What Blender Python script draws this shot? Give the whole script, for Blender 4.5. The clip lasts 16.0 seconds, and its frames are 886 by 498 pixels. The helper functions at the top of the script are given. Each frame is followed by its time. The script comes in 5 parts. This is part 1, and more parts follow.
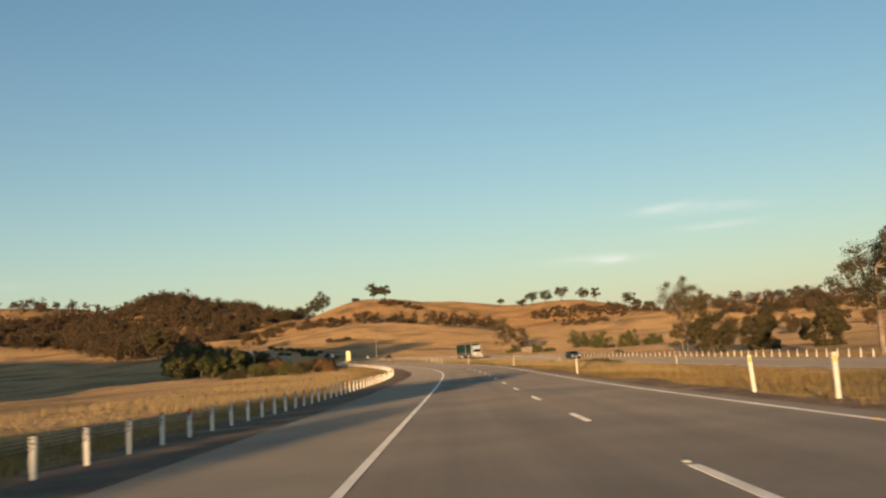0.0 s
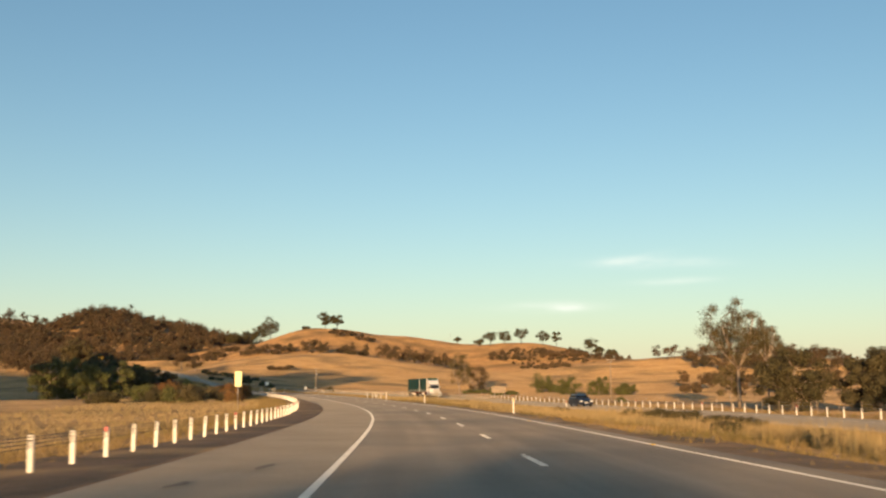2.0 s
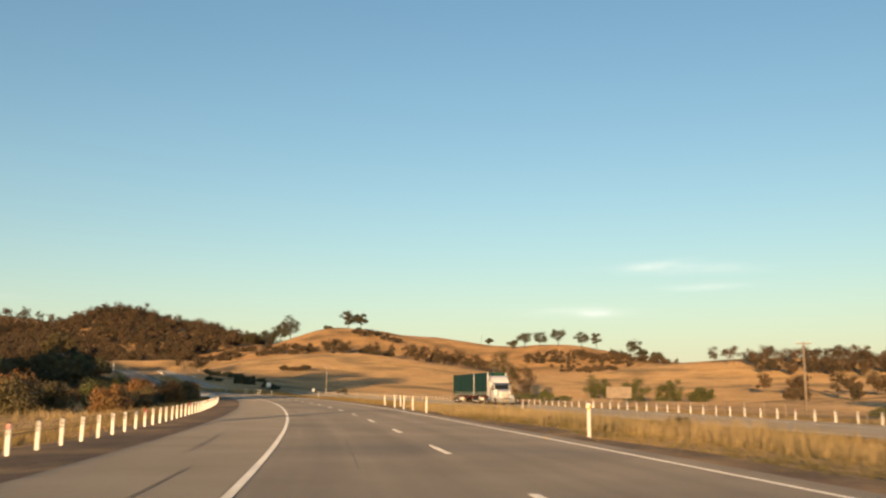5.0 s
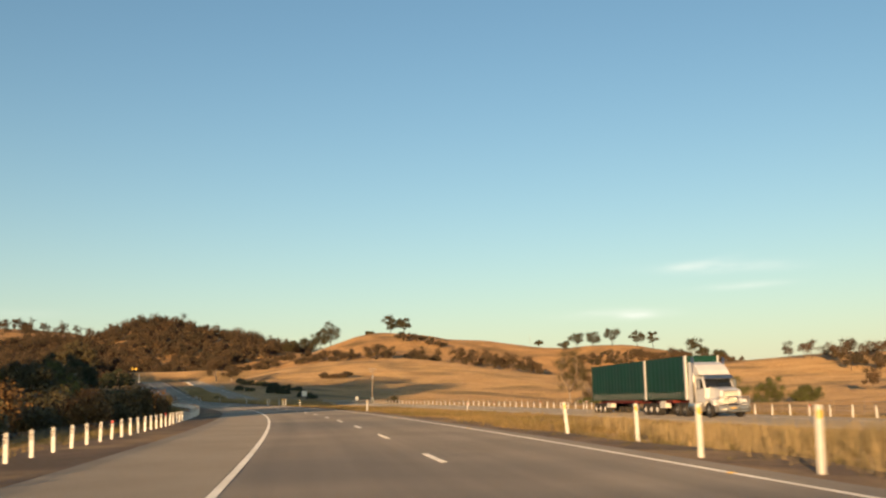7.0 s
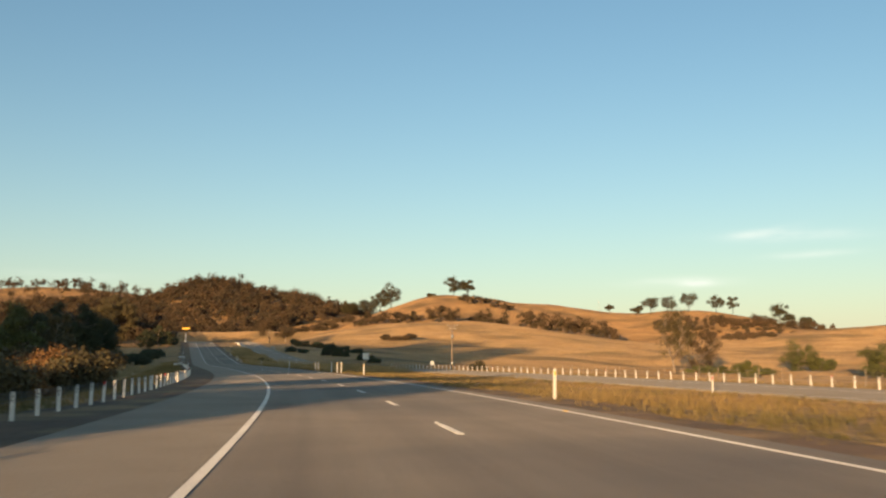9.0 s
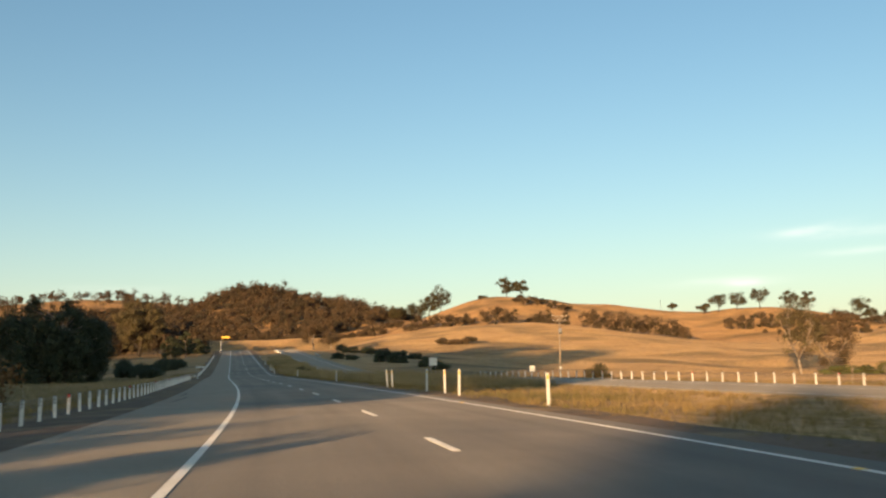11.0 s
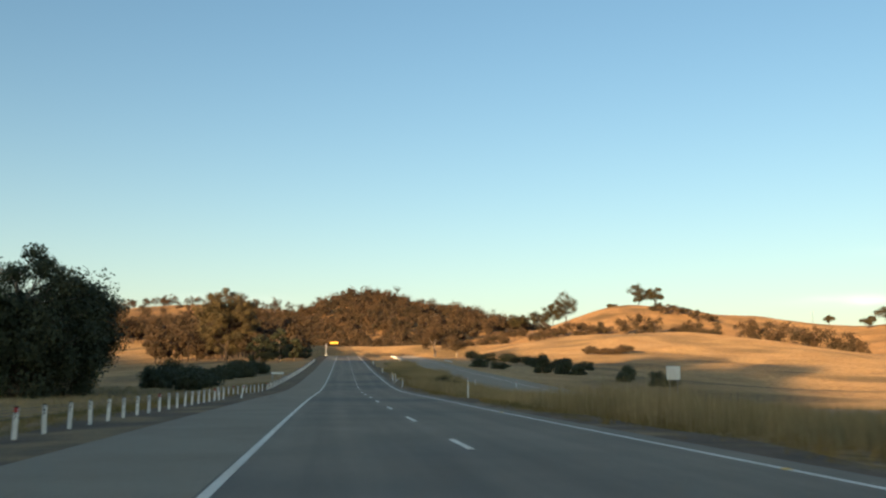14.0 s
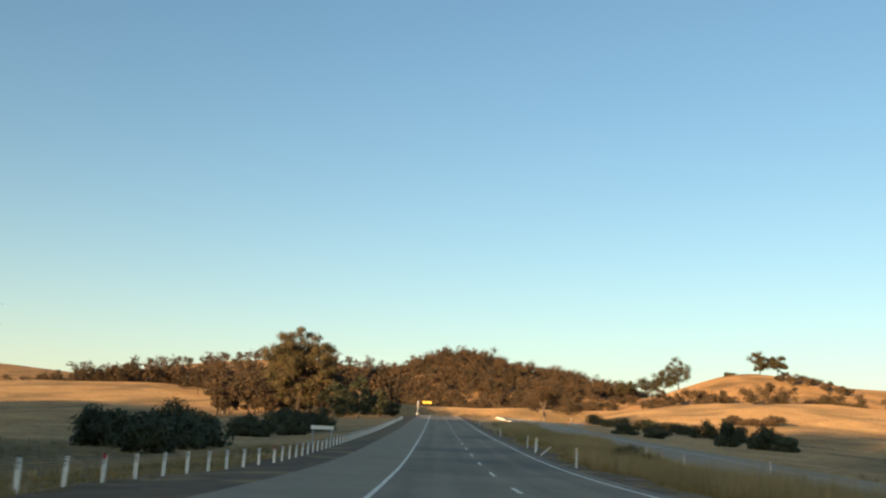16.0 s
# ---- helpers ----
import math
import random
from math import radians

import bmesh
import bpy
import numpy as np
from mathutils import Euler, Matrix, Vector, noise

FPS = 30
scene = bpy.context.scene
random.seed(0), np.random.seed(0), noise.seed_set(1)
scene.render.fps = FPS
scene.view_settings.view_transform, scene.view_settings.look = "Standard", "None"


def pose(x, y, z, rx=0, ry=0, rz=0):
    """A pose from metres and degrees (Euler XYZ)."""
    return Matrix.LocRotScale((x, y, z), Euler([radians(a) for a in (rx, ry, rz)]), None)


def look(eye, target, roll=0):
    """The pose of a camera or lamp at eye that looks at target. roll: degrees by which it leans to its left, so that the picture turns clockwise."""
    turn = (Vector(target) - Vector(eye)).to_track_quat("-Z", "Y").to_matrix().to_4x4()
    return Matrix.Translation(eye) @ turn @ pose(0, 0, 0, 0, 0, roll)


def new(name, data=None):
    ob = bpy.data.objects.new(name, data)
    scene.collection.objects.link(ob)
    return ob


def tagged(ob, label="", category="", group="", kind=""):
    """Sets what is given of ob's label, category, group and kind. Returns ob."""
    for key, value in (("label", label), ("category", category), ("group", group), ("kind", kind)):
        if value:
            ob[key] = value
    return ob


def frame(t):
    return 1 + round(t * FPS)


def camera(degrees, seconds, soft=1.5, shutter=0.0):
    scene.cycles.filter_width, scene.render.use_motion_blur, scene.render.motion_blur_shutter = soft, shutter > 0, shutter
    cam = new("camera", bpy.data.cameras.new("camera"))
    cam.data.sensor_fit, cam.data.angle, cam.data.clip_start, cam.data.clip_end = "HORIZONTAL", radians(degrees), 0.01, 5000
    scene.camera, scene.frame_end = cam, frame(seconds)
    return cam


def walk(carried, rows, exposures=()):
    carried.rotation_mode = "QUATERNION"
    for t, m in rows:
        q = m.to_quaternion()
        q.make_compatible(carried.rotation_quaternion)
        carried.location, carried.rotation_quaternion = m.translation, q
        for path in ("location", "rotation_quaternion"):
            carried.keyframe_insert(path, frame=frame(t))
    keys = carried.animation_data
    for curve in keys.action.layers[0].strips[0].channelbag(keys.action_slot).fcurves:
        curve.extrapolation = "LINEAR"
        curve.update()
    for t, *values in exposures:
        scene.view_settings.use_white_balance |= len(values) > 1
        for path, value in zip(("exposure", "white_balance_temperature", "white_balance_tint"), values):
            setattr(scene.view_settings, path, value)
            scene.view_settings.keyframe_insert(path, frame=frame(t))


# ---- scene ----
# ---- camera ----
cam = camera(48.55, 16.0, soft=2.3, shutter=0.2)
# seconds, x, y, z, yaw, pitch, roll
ROWS = [
    (0.00, 0.00, 0.00, 1.30, 0.24, 6.02, -4.00),
    (0.50, 0.01, 15.24, 1.09, -0.29, 5.86, -3.44),
    (1.00, 0.04, 30.50, 0.89, -0.55, 8.90, -1.33),
    (1.50, 0.11, 45.78, 0.72, -1.72, 9.24, 0.32),
    (2.00, 0.16, 61.09, 0.59, -2.19, 8.16, -0.25),
    (2.50, 0.18, 76.41, 0.48, -3.29, 8.07, 0.43),
    (3.00, 0.14, 91.76, 0.40, -3.18, 8.27, -0.20),
    (3.50, -0.05, 107.12, 0.33, -3.05, 8.88, -1.53),
    (4.00, -0.53, 122.50, 0.29, -2.36, 8.50, -1.25),
    (4.50, -1.37, 137.89, 0.27, -2.14, 8.29, -0.71),
    (5.00, -2.57, 153.27, 0.25, -0.62, 8.44, 0.19),
    (5.20, -3.13, 159.42, 0.25, 0.46, 8.99, 0.26),
    (5.70, -4.74, 174.78, 0.25, 0.80, 8.95, -0.16),
    (6.20, -6.61, 190.11, 0.28, 1.15, 8.90, -0.59),
    (6.75, -8.96, 206.94, 0.33, 1.52, 8.85, -1.06),
    (7.30, -11.58, 223.73, 0.42, 1.90, 8.81, -1.53),
    (7.50, -12.61, 229.83, 0.45, 2.08, 8.92, -2.13),
    (8.00, -15.30, 245.04, 0.54, 1.39, 9.26, -3.58),
    (8.50, -18.21, 260.22, 0.62, 4.00, 8.95, -2.35),
    (9.00, -21.32, 275.36, 0.71, 5.08, 6.88, -0.27),
    (9.50, -24.63, 290.46, 0.80, 6.45, 7.30, -0.59),
    (9.70, -26.02, 296.48, 0.84, 7.15, 7.45, -0.26),
    (10.20, -29.70, 311.49, 0.95, 7.31, 7.38, -0.69),
    (10.75, -34.12, 327.91, 1.07, 7.48, 7.30, -1.16),
    (11.30, -38.90, 344.23, 1.20, 7.66, 7.22, -1.64),
    (11.80, -43.52, 358.98, 1.32, 7.82, 7.15, -2.07),
    (12.00, -45.43, 364.85, 1.37, 8.82, 7.43, -2.20),
    (12.50, -50.38, 379.49, 1.51, 10.47, 7.23, -1.53),
    (13.00, -55.51, 394.06, 1.66, 12.34, 6.36, -0.33),
    (13.50, -60.77, 408.59, 1.83, 14.03, 6.60, 0.71),
    (14.00, -66.12, 423.07, 2.00, 14.02, 8.09, 0.01),
    (14.50, -71.53, 437.54, 2.17, 16.91, 9.23, 2.37),
    (15.00, -76.95, 452.00, 2.33, 18.29, 10.24, 3.36),
    (15.50, -82.34, 466.47, 2.49, 18.21, 10.97, 2.40),
    (16.00, -87.69, 480.95, 2.65, 19.79, 11.71, 2.50),
]


def row_pose(x, y, z, yaw, pitch, roll):
    a, b = radians(yaw), radians(pitch)
    ahead = Vector((-math.sin(a) * math.cos(b), math.cos(a) * math.cos(b), math.sin(b)))
    return look((x, y, z), Vector((x, y, z)) + ahead, roll)


walk(cam, [(r[0], row_pose(*r[1:])) for r in ROWS], exposures=[(0.0, 0.95, 5850, 3), (1.0, 0.85, 5850, 3), (2.0, 1.22, 5850, 3), (4.0, 1.22, 5900, 3), (8.0, 1.18, 5900, 3), (9.5, 1.27, 5850, 3), (12.0, 1.42, 5850, 3), (14.0, 1.5, 5850, 3), (16.0, 1.55, 5900, 3)])

# ---- light: low evening sun behind the road, clear sky ----
SUN_AZ = radians(12.3)      # the way the shadows point, east of +y
SUN_EL = radians(4.3)
sun = new("sun", bpy.data.lights.new("sun", "SUN"))
sun.data.energy, sun.data.angle, sun.data.color = 3.2, radians(0.5), (1.0, 0.56, 0.245)
sun.matrix_world = look((0, 0, 50), Vector((0, 0, 50)) + Vector((math.sin(SUN_AZ) * math.cos(SUN_EL), math.cos(SUN_AZ) * math.cos(SUN_EL), -math.sin(SUN_EL))))

world = bpy.data.worlds.new("evening_sky")
scene.world = world
world.use_nodes = True
wn, wl = world.node_tree.nodes, world.node_tree.links
wn.clear()


def wnode(kind, **kw):
    n = wn.new(kind)
    for k, v in kw.items():
        if k == "operation":
            n.operation = v
        elif k == "noise_dimensions":
            n.noise_dimensions = v
        elif k == "blend_type":
            n.blend_type = v
        elif k == "data_type":
            n.data_type = v
    return n


def wmath(op, a, b=None):
    n = wnode("ShaderNodeMath", operation=op)
    for i, v in enumerate((a, b)):
        if v is None:
            continue
        if isinstance(v, (int, float)):
            n.inputs[i].default_value = v
        else:
            wl.new(v, n.inputs[i])
    return n.outputs[0]


SKY_STRENGTH = 0.10
sky = wn.new("ShaderNodeTexSky")
sky.sky_type, sky.sun_disc = "NISHITA", False
sky.sun_elevation, sky.sun_rotation = SUN_EL, math.pi + SUN_AZ
sky.altitude, sky.air_density, sky.dust_density, sky.ozone_density = 250, 1.0, 0.8, 1.6
wcoord = wn.new("ShaderNodeTexCoord")
wsep = wn.new("ShaderNodeSeparateXYZ")
wl.new(wcoord.outputs["Generated"], wsep.inputs[0])
w_az = wmath("ARCTAN2", wsep.outputs[0], wsep.outputs[1])
w_el = wmath("ARCSINE", wsep.outputs[2])


def cirrus(az, el, waz, wel, tilt):
    """A thin wisp of cloud in the sky, angles in degrees."""
    da = wmath("SUBTRACT", w_az, radians(az))
    de = wmath("SUBTRACT", wmath("SUBTRACT", w_el, radians(el)), wmath("MULTIPLY", da, tilt))
    q = wmath("ADD", wmath("POWER", wmath("MULTIPLY", da, 1 / radians(waz)), 2.0),
              wmath("POWER", wmath("MULTIPLY", de, 1 / radians(wel)), 2.0))
    return wmath("POWER", 2.718, wmath("MULTIPLY", q, -1.0))


wmap = wn.new("ShaderNodeMapping")
wmap.inputs["Scale"].default_value = (14, 14, 60)
wl.new(wcoord.outputs["Generated"], wmap.inputs[0])
wnoise = wn.new("ShaderNodeTexNoise")
wnoise.inputs["Scale"].default_value, wnoise.inputs["Detail"].default_value = 1.6, 5.0
wl.new(wmap.outputs[0], wnoise.inputs["Vector"])
mask = 0.0
for az, el, waz, wel, tilt, amount in ((14.3, 7.15, 3.2, 0.30, -0.02, 1.0), (13.2, 7.45, 1.6, 0.22, 0.12, 0.7), (15.4, 6.08, 2.0, 0.18, 0.02, 0.9),
                                       (8.3, 4.75, 2.6, 0.28, 0.0, 0.9), (9.4, 4.70, 0.9, 0.22, 0.0, 1.8), (-26.5, 5.1, 3.0, 0.25, 0.0, 0.35)):
    mask = wmath("ADD", mask, wmath("MULTIPLY", cirrus(az, el, waz, wel, tilt), amount))
mask = wmath("MULTIPLY", mask, wmath("MULTIPLY", wmath("SUBTRACT", wnoise.outputs["Fac"], 0.18), 1.2))
wcl = wn.new("ShaderNodeClamp")
wl.new(wmath("MULTIPLY", mask, 0.7), wcl.inputs[0])
wmix = wnode("ShaderNodeMix", data_type="RGBA")
wl.new(wcl.outputs[0], wmix.inputs["Factor"])
# pale haze low over the whole horizon
haze = wnode("ShaderNodeMix", data_type="RGBA")
wl.new(wmath("MULTIPLY", wmath("POWER", 2.718, wmath("MULTIPLY", wmath("MAXIMUM", w_el, 0.0), -1 / radians(5.5))), 0.56), haze.inputs["Factor"])
wl.new(sky.outputs[0], haze.inputs["A"])
haze.inputs["B"].default_value = (4.4, 3.85, 3.3, 1)
wl.new(haze.outputs["Result"], wmix.inputs["A"])
wmix.inputs["B"].default_value = (5.2, 4.7, 3.9, 1)
bg = wn.new("ShaderNodeBackground")
bg.inputs["Strength"].default_value = SKY_STRENGTH
wout = wn.new("ShaderNodeOutputWorld")
wl.new(wmix.outputs["Result"], bg.inputs["Color"])
wl.new(bg.outputs[0], wout.inputs[0])

# ---- materials ----


def material(name, base, base2=None, rough=0.8, scale=5.0, fine=60.0, fine_amount=0.25, bump=0.15, metal=0.0, island=0.0, alt=None, alt_scale=0.02, alt_lo=0.5, alt_hi=0.65, spec=0.3, objvar=0.0, bump_d=0.05, retro=0.0):
    """Principled surface: two base colours mixed by a broad noise, a fine grain, optional third colour in large patches, relief and a rough diffuse sheen."""
    m = bpy.data.materials.new(name)
    m.use_nodes = True
    nt = m.node_tree
    nd, ln = nt.nodes, nt.links
    p = nd["Principled BSDF"]
    p.inputs["Roughness"].default_value, p.inputs["Metallic"].default_value = rough, metal
    p.inputs["Specular IOR Level"].default_value = spec
    p.inputs["Diffuse Roughness"].default_value = retro
    tc = nd.new("ShaderNodeTexCoord")

    def noise_fac(sc, detail=4.0):
        n = nd.new("ShaderNodeTexNoise")
        n.inputs["Scale"].default_value, n.inputs["Detail"].default_value = sc, detail
        ln.new(tc.outputs["Object"], n.inputs["Vector"])
        return n.outputs["Fac"]

    def ramp(fac, lo, hi):
        r = nd.new("ShaderNodeMapRange")
        r.inputs["From Min"].default_value, r.inputs["From Max"].default_value = lo, hi
        ln.new(fac, r.inputs["Value"])
        return r.outputs["Result"]

    def mix(fac, a, b, kind="MIX"):
        x = nd.new("ShaderNodeMix")
        x.data_type, x.blend_type = "RGBA", kind
        for key, v in (("Factor", fac), ("A", a), ("B", b)):
            if isinstance(v, (int, float)):
                x.inputs[key].default_value = v
            elif isinstance(v, tuple):
                x.inputs[key].default_value = (*v, 1)
            else:
                ln.new(v, x.inputs[key])
        return x.outputs["Result"]

    col = mix(ramp(noise_fac(scale), 0.35, 0.65), base, base2 or base)
    if alt:
        col = mix(ramp(noise_fac(alt_scale), alt_lo, alt_hi), col, alt)
    if fine_amount:
        g = ramp(noise_fac(fine), 0.3, 0.7)
        gm = nd.new("ShaderNodeMapRange")
        gm.inputs["To Min"].default_value, gm.inputs["To Max"].default_value = 1 - fine_amount, 1 + fine_amount
        ln.new(g, gm.inputs["Value"])
        col = mix(1.0, col, gm.outputs["Result"], "MULTIPLY")
    for amount, src in ((island, "Random Per Island"), (objvar, "Random")):
        if amount:
            gi = nd.new("ShaderNodeNewGeometry" if src != "Random" else "ShaderNodeObjectInfo")
            gm = nd.new("ShaderNodeMapRange")
            gm.inputs["To Min"].default_value, gm.inputs["To Max"].default_value = 1 - amount, 1 + amount
            ln.new(gi.outputs[src], gm.inputs["Value"])
            col = mix(1.0, col, gm.outputs["Result"], "MULTIPLY")
    ln.new(col, p.inputs["Base Color"])
    if bump:
        b = nd.new("ShaderNodeBump")
        b.inputs["Strength"].default_value, b.inputs["Distance"].default_value = bump, bump_d
        ln.new(noise_fac(fine), b.inputs["Height"])
        ln.new(b.outputs[0], p.inputs["Normal"])
    return m


M_GRASS = material("dry_pasture", (0.31, 0.195, 0.080), (0.41, 0.272, 0.118), 0.95, 0.055, 0.9, 0.42, 1.0, alt=(0.165, 0.115, 0.05), alt_scale=0.022, alt_lo=0.47, alt_hi=0.66, bump_d=0.6, retro=1.0)


def browner_far_hills(mat):
    """Grazed red-brown turf on the hills behind the front slope, blended in along y."""
    nd, ln = mat.node_tree.nodes, mat.node_tree.links
    base = nd["Principled BSDF"].inputs["Base Color"]
    src = base.links[0].from_socket
    tc, sep, mr, mx = nd.new("ShaderNodeTexCoord"), nd.new("ShaderNodeSeparateXYZ"), nd.new("ShaderNodeMapRange"), nd.new("ShaderNodeMix")
    ln.new(tc.outputs["Object"], sep.inputs[0])
    ln.new(sep.outputs["Y"], mr.inputs["Value"])
    mr.inputs["From Min"].default_value, mr.inputs["From Max"].default_value = 980, 1230
    mx.data_type, mx.blend_type = "RGBA", "MULTIPLY"
    ln.new(mr.outputs["Result"], mx.inputs["Factor"])
    ln.new(src, mx.inputs["A"])
    mx.inputs["B"].default_value = (0.82, 0.765, 0.72, 1)
    ln.new(mx.outputs["Result"], base)


browner_far_hills(M_GRASS)
M_BLADE = material("dry_grass_blades", (0.30, 0.20, 0.075), (0.21, 0.16, 0.06), 0.9, 0.12, 3.0, 0.15, 0.0, island=0.35, alt=(0.135, 0.115, 0.042), alt_scale=0.09, alt_lo=0.5, alt_hi=0.64)
M_BLADE_PALE = material("pale_grass_blades", (0.42, 0.31, 0.15), (0.32, 0.24, 0.11), 0.9, 0.15, 3.0, 0.15, 0.0, island=0.3, alt=(0.25, 0.20, 0.095), alt_scale=0.1, alt_lo=0.52, alt_hi=0.62)
M_ASPHALT = material("asphalt", (0.186, 0.164, 0.132), (0.222, 0.197, 0.160), 0.92, 0.25, 45.0, 0.2, 1.0, alt=(0.13, 0.122, 0.11), alt_scale=0.07, alt_lo=0.5, alt_hi=0.7, bump_d=0.012, retro=1.0)
M_SHOULDER = material("sealed_shoulder", (0.222, 0.195, 0.154), (0.262, 0.232, 0.184), 0.92, 0.35, 40.0, 0.22, 1.0, bump_d=0.014, retro=1.0)
M_LINE = material("road_paint_white", (0.74, 0.72, 0.66), (0.62, 0.60, 0.54), 0.8, 0.8, 45.0, 0.15, 1.0, bump_d=0.010, retro=1.0)
M_GRAVEL = material("verge_gravel", (0.15, 0.105, 0.07), (0.10, 0.075, 0.05), 0.95, 0.5, 18.0, 0.35, 1.0, alt=(0.24, 0.17, 0.09), alt_scale=0.3, bump_d=0.04, retro=1.0)
M_PLASTIC = material("white_post_plastic", (0.80, 0.78, 0.72), (0.70, 0.67, 0.60), 0.5, 3.0, 25.0, 0.08, 0.05, objvar=0.08)
M_BLACK = material("black_rubber", (0.03, 0.03, 0.03), (0.05, 0.045, 0.04), 0.6, 8.0, 40.0, 0.2, 0.1)
M_YELLOW = material("yellow_reflector", (0.95, 0.62, 0.05), (0.85, 0.52, 0.03), 0.35, 8.0, 60.0, 0.1, 0.05, spec=0.6)
M_RED = material("red_reflector", (0.55, 0.03, 0.02), (0.45, 0.02, 0.02), 0.35, 8.0, 60.0, 0.1, 0.05, spec=0.6)
M_STEEL = material("galvanised_steel", (0.45, 0.45, 0.44), (0.36, 0.36, 0.36), 0.45, 2.0, 30.0, 0.15, 0.05, metal=0.8)
M_ROPE = material("dull_wire_rope", (0.12, 0.115, 0.11), (0.09, 0.085, 0.08), 0.8, 2.0, 30.0, 0.15, 0.05)
M_TIMBER = material("weathered_timber", (0.34, 0.27, 0.19), (0.25, 0.20, 0.15), 0.9, 1.5, 22.0, 0.25, 0.3)
M_BARK = material("gum_bark", (0.38, 0.31, 0.23), (0.20, 0.15, 0.11), 0.9, 0.9, 9.0, 0.25, 0.4)
M_BARK_DARK = material("dark_bark", (0.10, 0.075, 0.055), (0.06, 0.05, 0.04), 0.9, 0.9, 9.0, 0.25, 0.4)
M_LEAF = material("gum_leaves", (0.125, 0.097, 0.042), (0.085, 0.071, 0.032), 0.7, 0.25, 2.0, 0.2, 0.0, island=0.22)
M_LEAF_DARK = material("dark_leaves", (0.044, 0.054, 0.027), (0.060, 0.064, 0.030), 0.7, 0.3, 2.0, 0.2, 0.0, island=0.22)
M_LEAF_GREEN = material("shrub_leaves", (0.12, 0.125, 0.035), (0.085, 0.085, 0.03), 0.7, 0.3, 2.0, 0.2, 0.0, island=0.22)
M_LEAF_RUST = material("rusty_leaves", (0.23, 0.115, 0.04), (0.17, 0.105, 0.038), 0.8, 0.3, 2.0, 0.2, 0.0, island=0.22)
M_LEAF_OLIVE = material("olive_leaves", (0.082, 0.068, 0.030), (0.062, 0.056, 0.024), 0.8, 0.3, 2.0, 0.2, 0.0, island=0.22)
M_LEAF_WOOD = material("woodland_leaves", (0.102, 0.066, 0.034), (0.054, 0.043, 0.024), 0.8, 0.055, 0.4, 0.2, 0.0, island=0.2, retro=1.0)
M_GREEN = material("green_tarpaulin", (0.006, 0.052, 0.033), (0.008, 0.042, 0.028), 0.45, 0.6, 8.0, 0.12, 0.1)
M_WHITE = material("white_paint", (0.78, 0.77, 0.73), (0.72, 0.70, 0.66), 0.35, 1.2, 15.0, 0.06, 0.02, spec=0.5)
M_CHROME = material("polished_metal", (0.66, 0.63, 0.56), (0.54, 0.51, 0.46), 0.38, 2.0, 20.0, 0.1, 0.02, metal=1.0)
M_CHASSIS = material("red_chassis_paint", (0.20, 0.03, 0.02), (0.13, 0.025, 0.02), 0.6, 2.0, 20.0, 0.2, 0.05)
M_GLASS = material("dark_glass", (0.015, 0.018, 0.02), (0.02, 0.022, 0.025), 0.06, 1.0, 5.0, 0.05, 0.0, spec=0.6)
M_BLUE = material("dark_blue_car_paint", (0.010, 0.013, 0.028), (0.013, 0.016, 0.032), 0.3, 1.0, 30.0, 0.05, 0.0, spec=0.6)
M_LAMP = material("headlamp_lens", (0.75, 0.75, 0.72), (0.7, 0.7, 0.68), 0.15, 5.0, 30.0, 0.05, 0.0, spec=0.7)
M_SIGN = material("white_sign_face", (0.82, 0.80, 0.72), (0.76, 0.74, 0.66), 0.35, 2.0, 20.0, 0.05, 0.03, spec=0.5)

# ---- the line of the road ----
STEP = 49.0
HEAD = (-0.0015, 0.0001, -0.0038, 0.0109, 0.0795, 0.1358, 0.1817, 0.2254, 0.2892, 0.338, 0.3582, 0.3531, 0.3456, 0.3456, 0.3456, 0.3456, 0.3456, 0.3456, 0.3456, 0.335, 0.31, 0.28, 0.25, 0.22)
RISE = (0.74, 0.0, -0.61, -0.93, -1.04, -1.01, -0.76, -0.49, -0.14, 0.28, 0.8, 1.32, 1.95, 3.75, 5.9, 8.3, 10.7, 13.0, 15.1, 16.6, 17.5, 18.0, 18.2, 18.2)


def curve_at(knots, s):
    """Catmull-Rom through knots that stand every STEP metres from -STEP on."""
    k = np.asarray(knots)
    u = np.clip((np.asarray(s, float) + STEP) / STEP, 1, len(k) - 2.001)
    i = u.astype(int)
    u = u - i
    a, b, c, d = k[i - 1], k[i], k[i + 1], k[np.minimum(i + 2, len(k) - 1)]
    return b + 0.5 * u * (c - a + u * (2 * a - 5 * b + 4 * c - d + u * (3 * (b - c) + d - a)))


SG = np.arange(-160, 1101, 2.0)
HD = curve_at(HEAD, SG)
_mx, _my = -np.sin((HD[1:] + HD[:-1]) / 2) * 2, np.cos((HD[1:] + HD[:-1]) / 2) * 2
PX, PY = np.concatenate([[0], np.cumsum(_mx)]), np.concatenate([[0], np.cumsum(_my)])
PX, PY = PX - PX[80], PY - PY[80]
PZ = curve_at(RISE, SG)
PZ = np.where(SG < 0, -0.0125 * SG, PZ)


def on_road(s, l, dz=0.0):
    """World place at s metres along the car's line and l metres to its right, dz above the road."""
    h = np.interp(s, SG, HD)
    return Vector((float(np.interp(s, SG, PX) + np.cos(h) * l), float(np.interp(s, SG, PY) + np.sin(h) * l), float(np.interp(s, SG, PZ) + dz)))


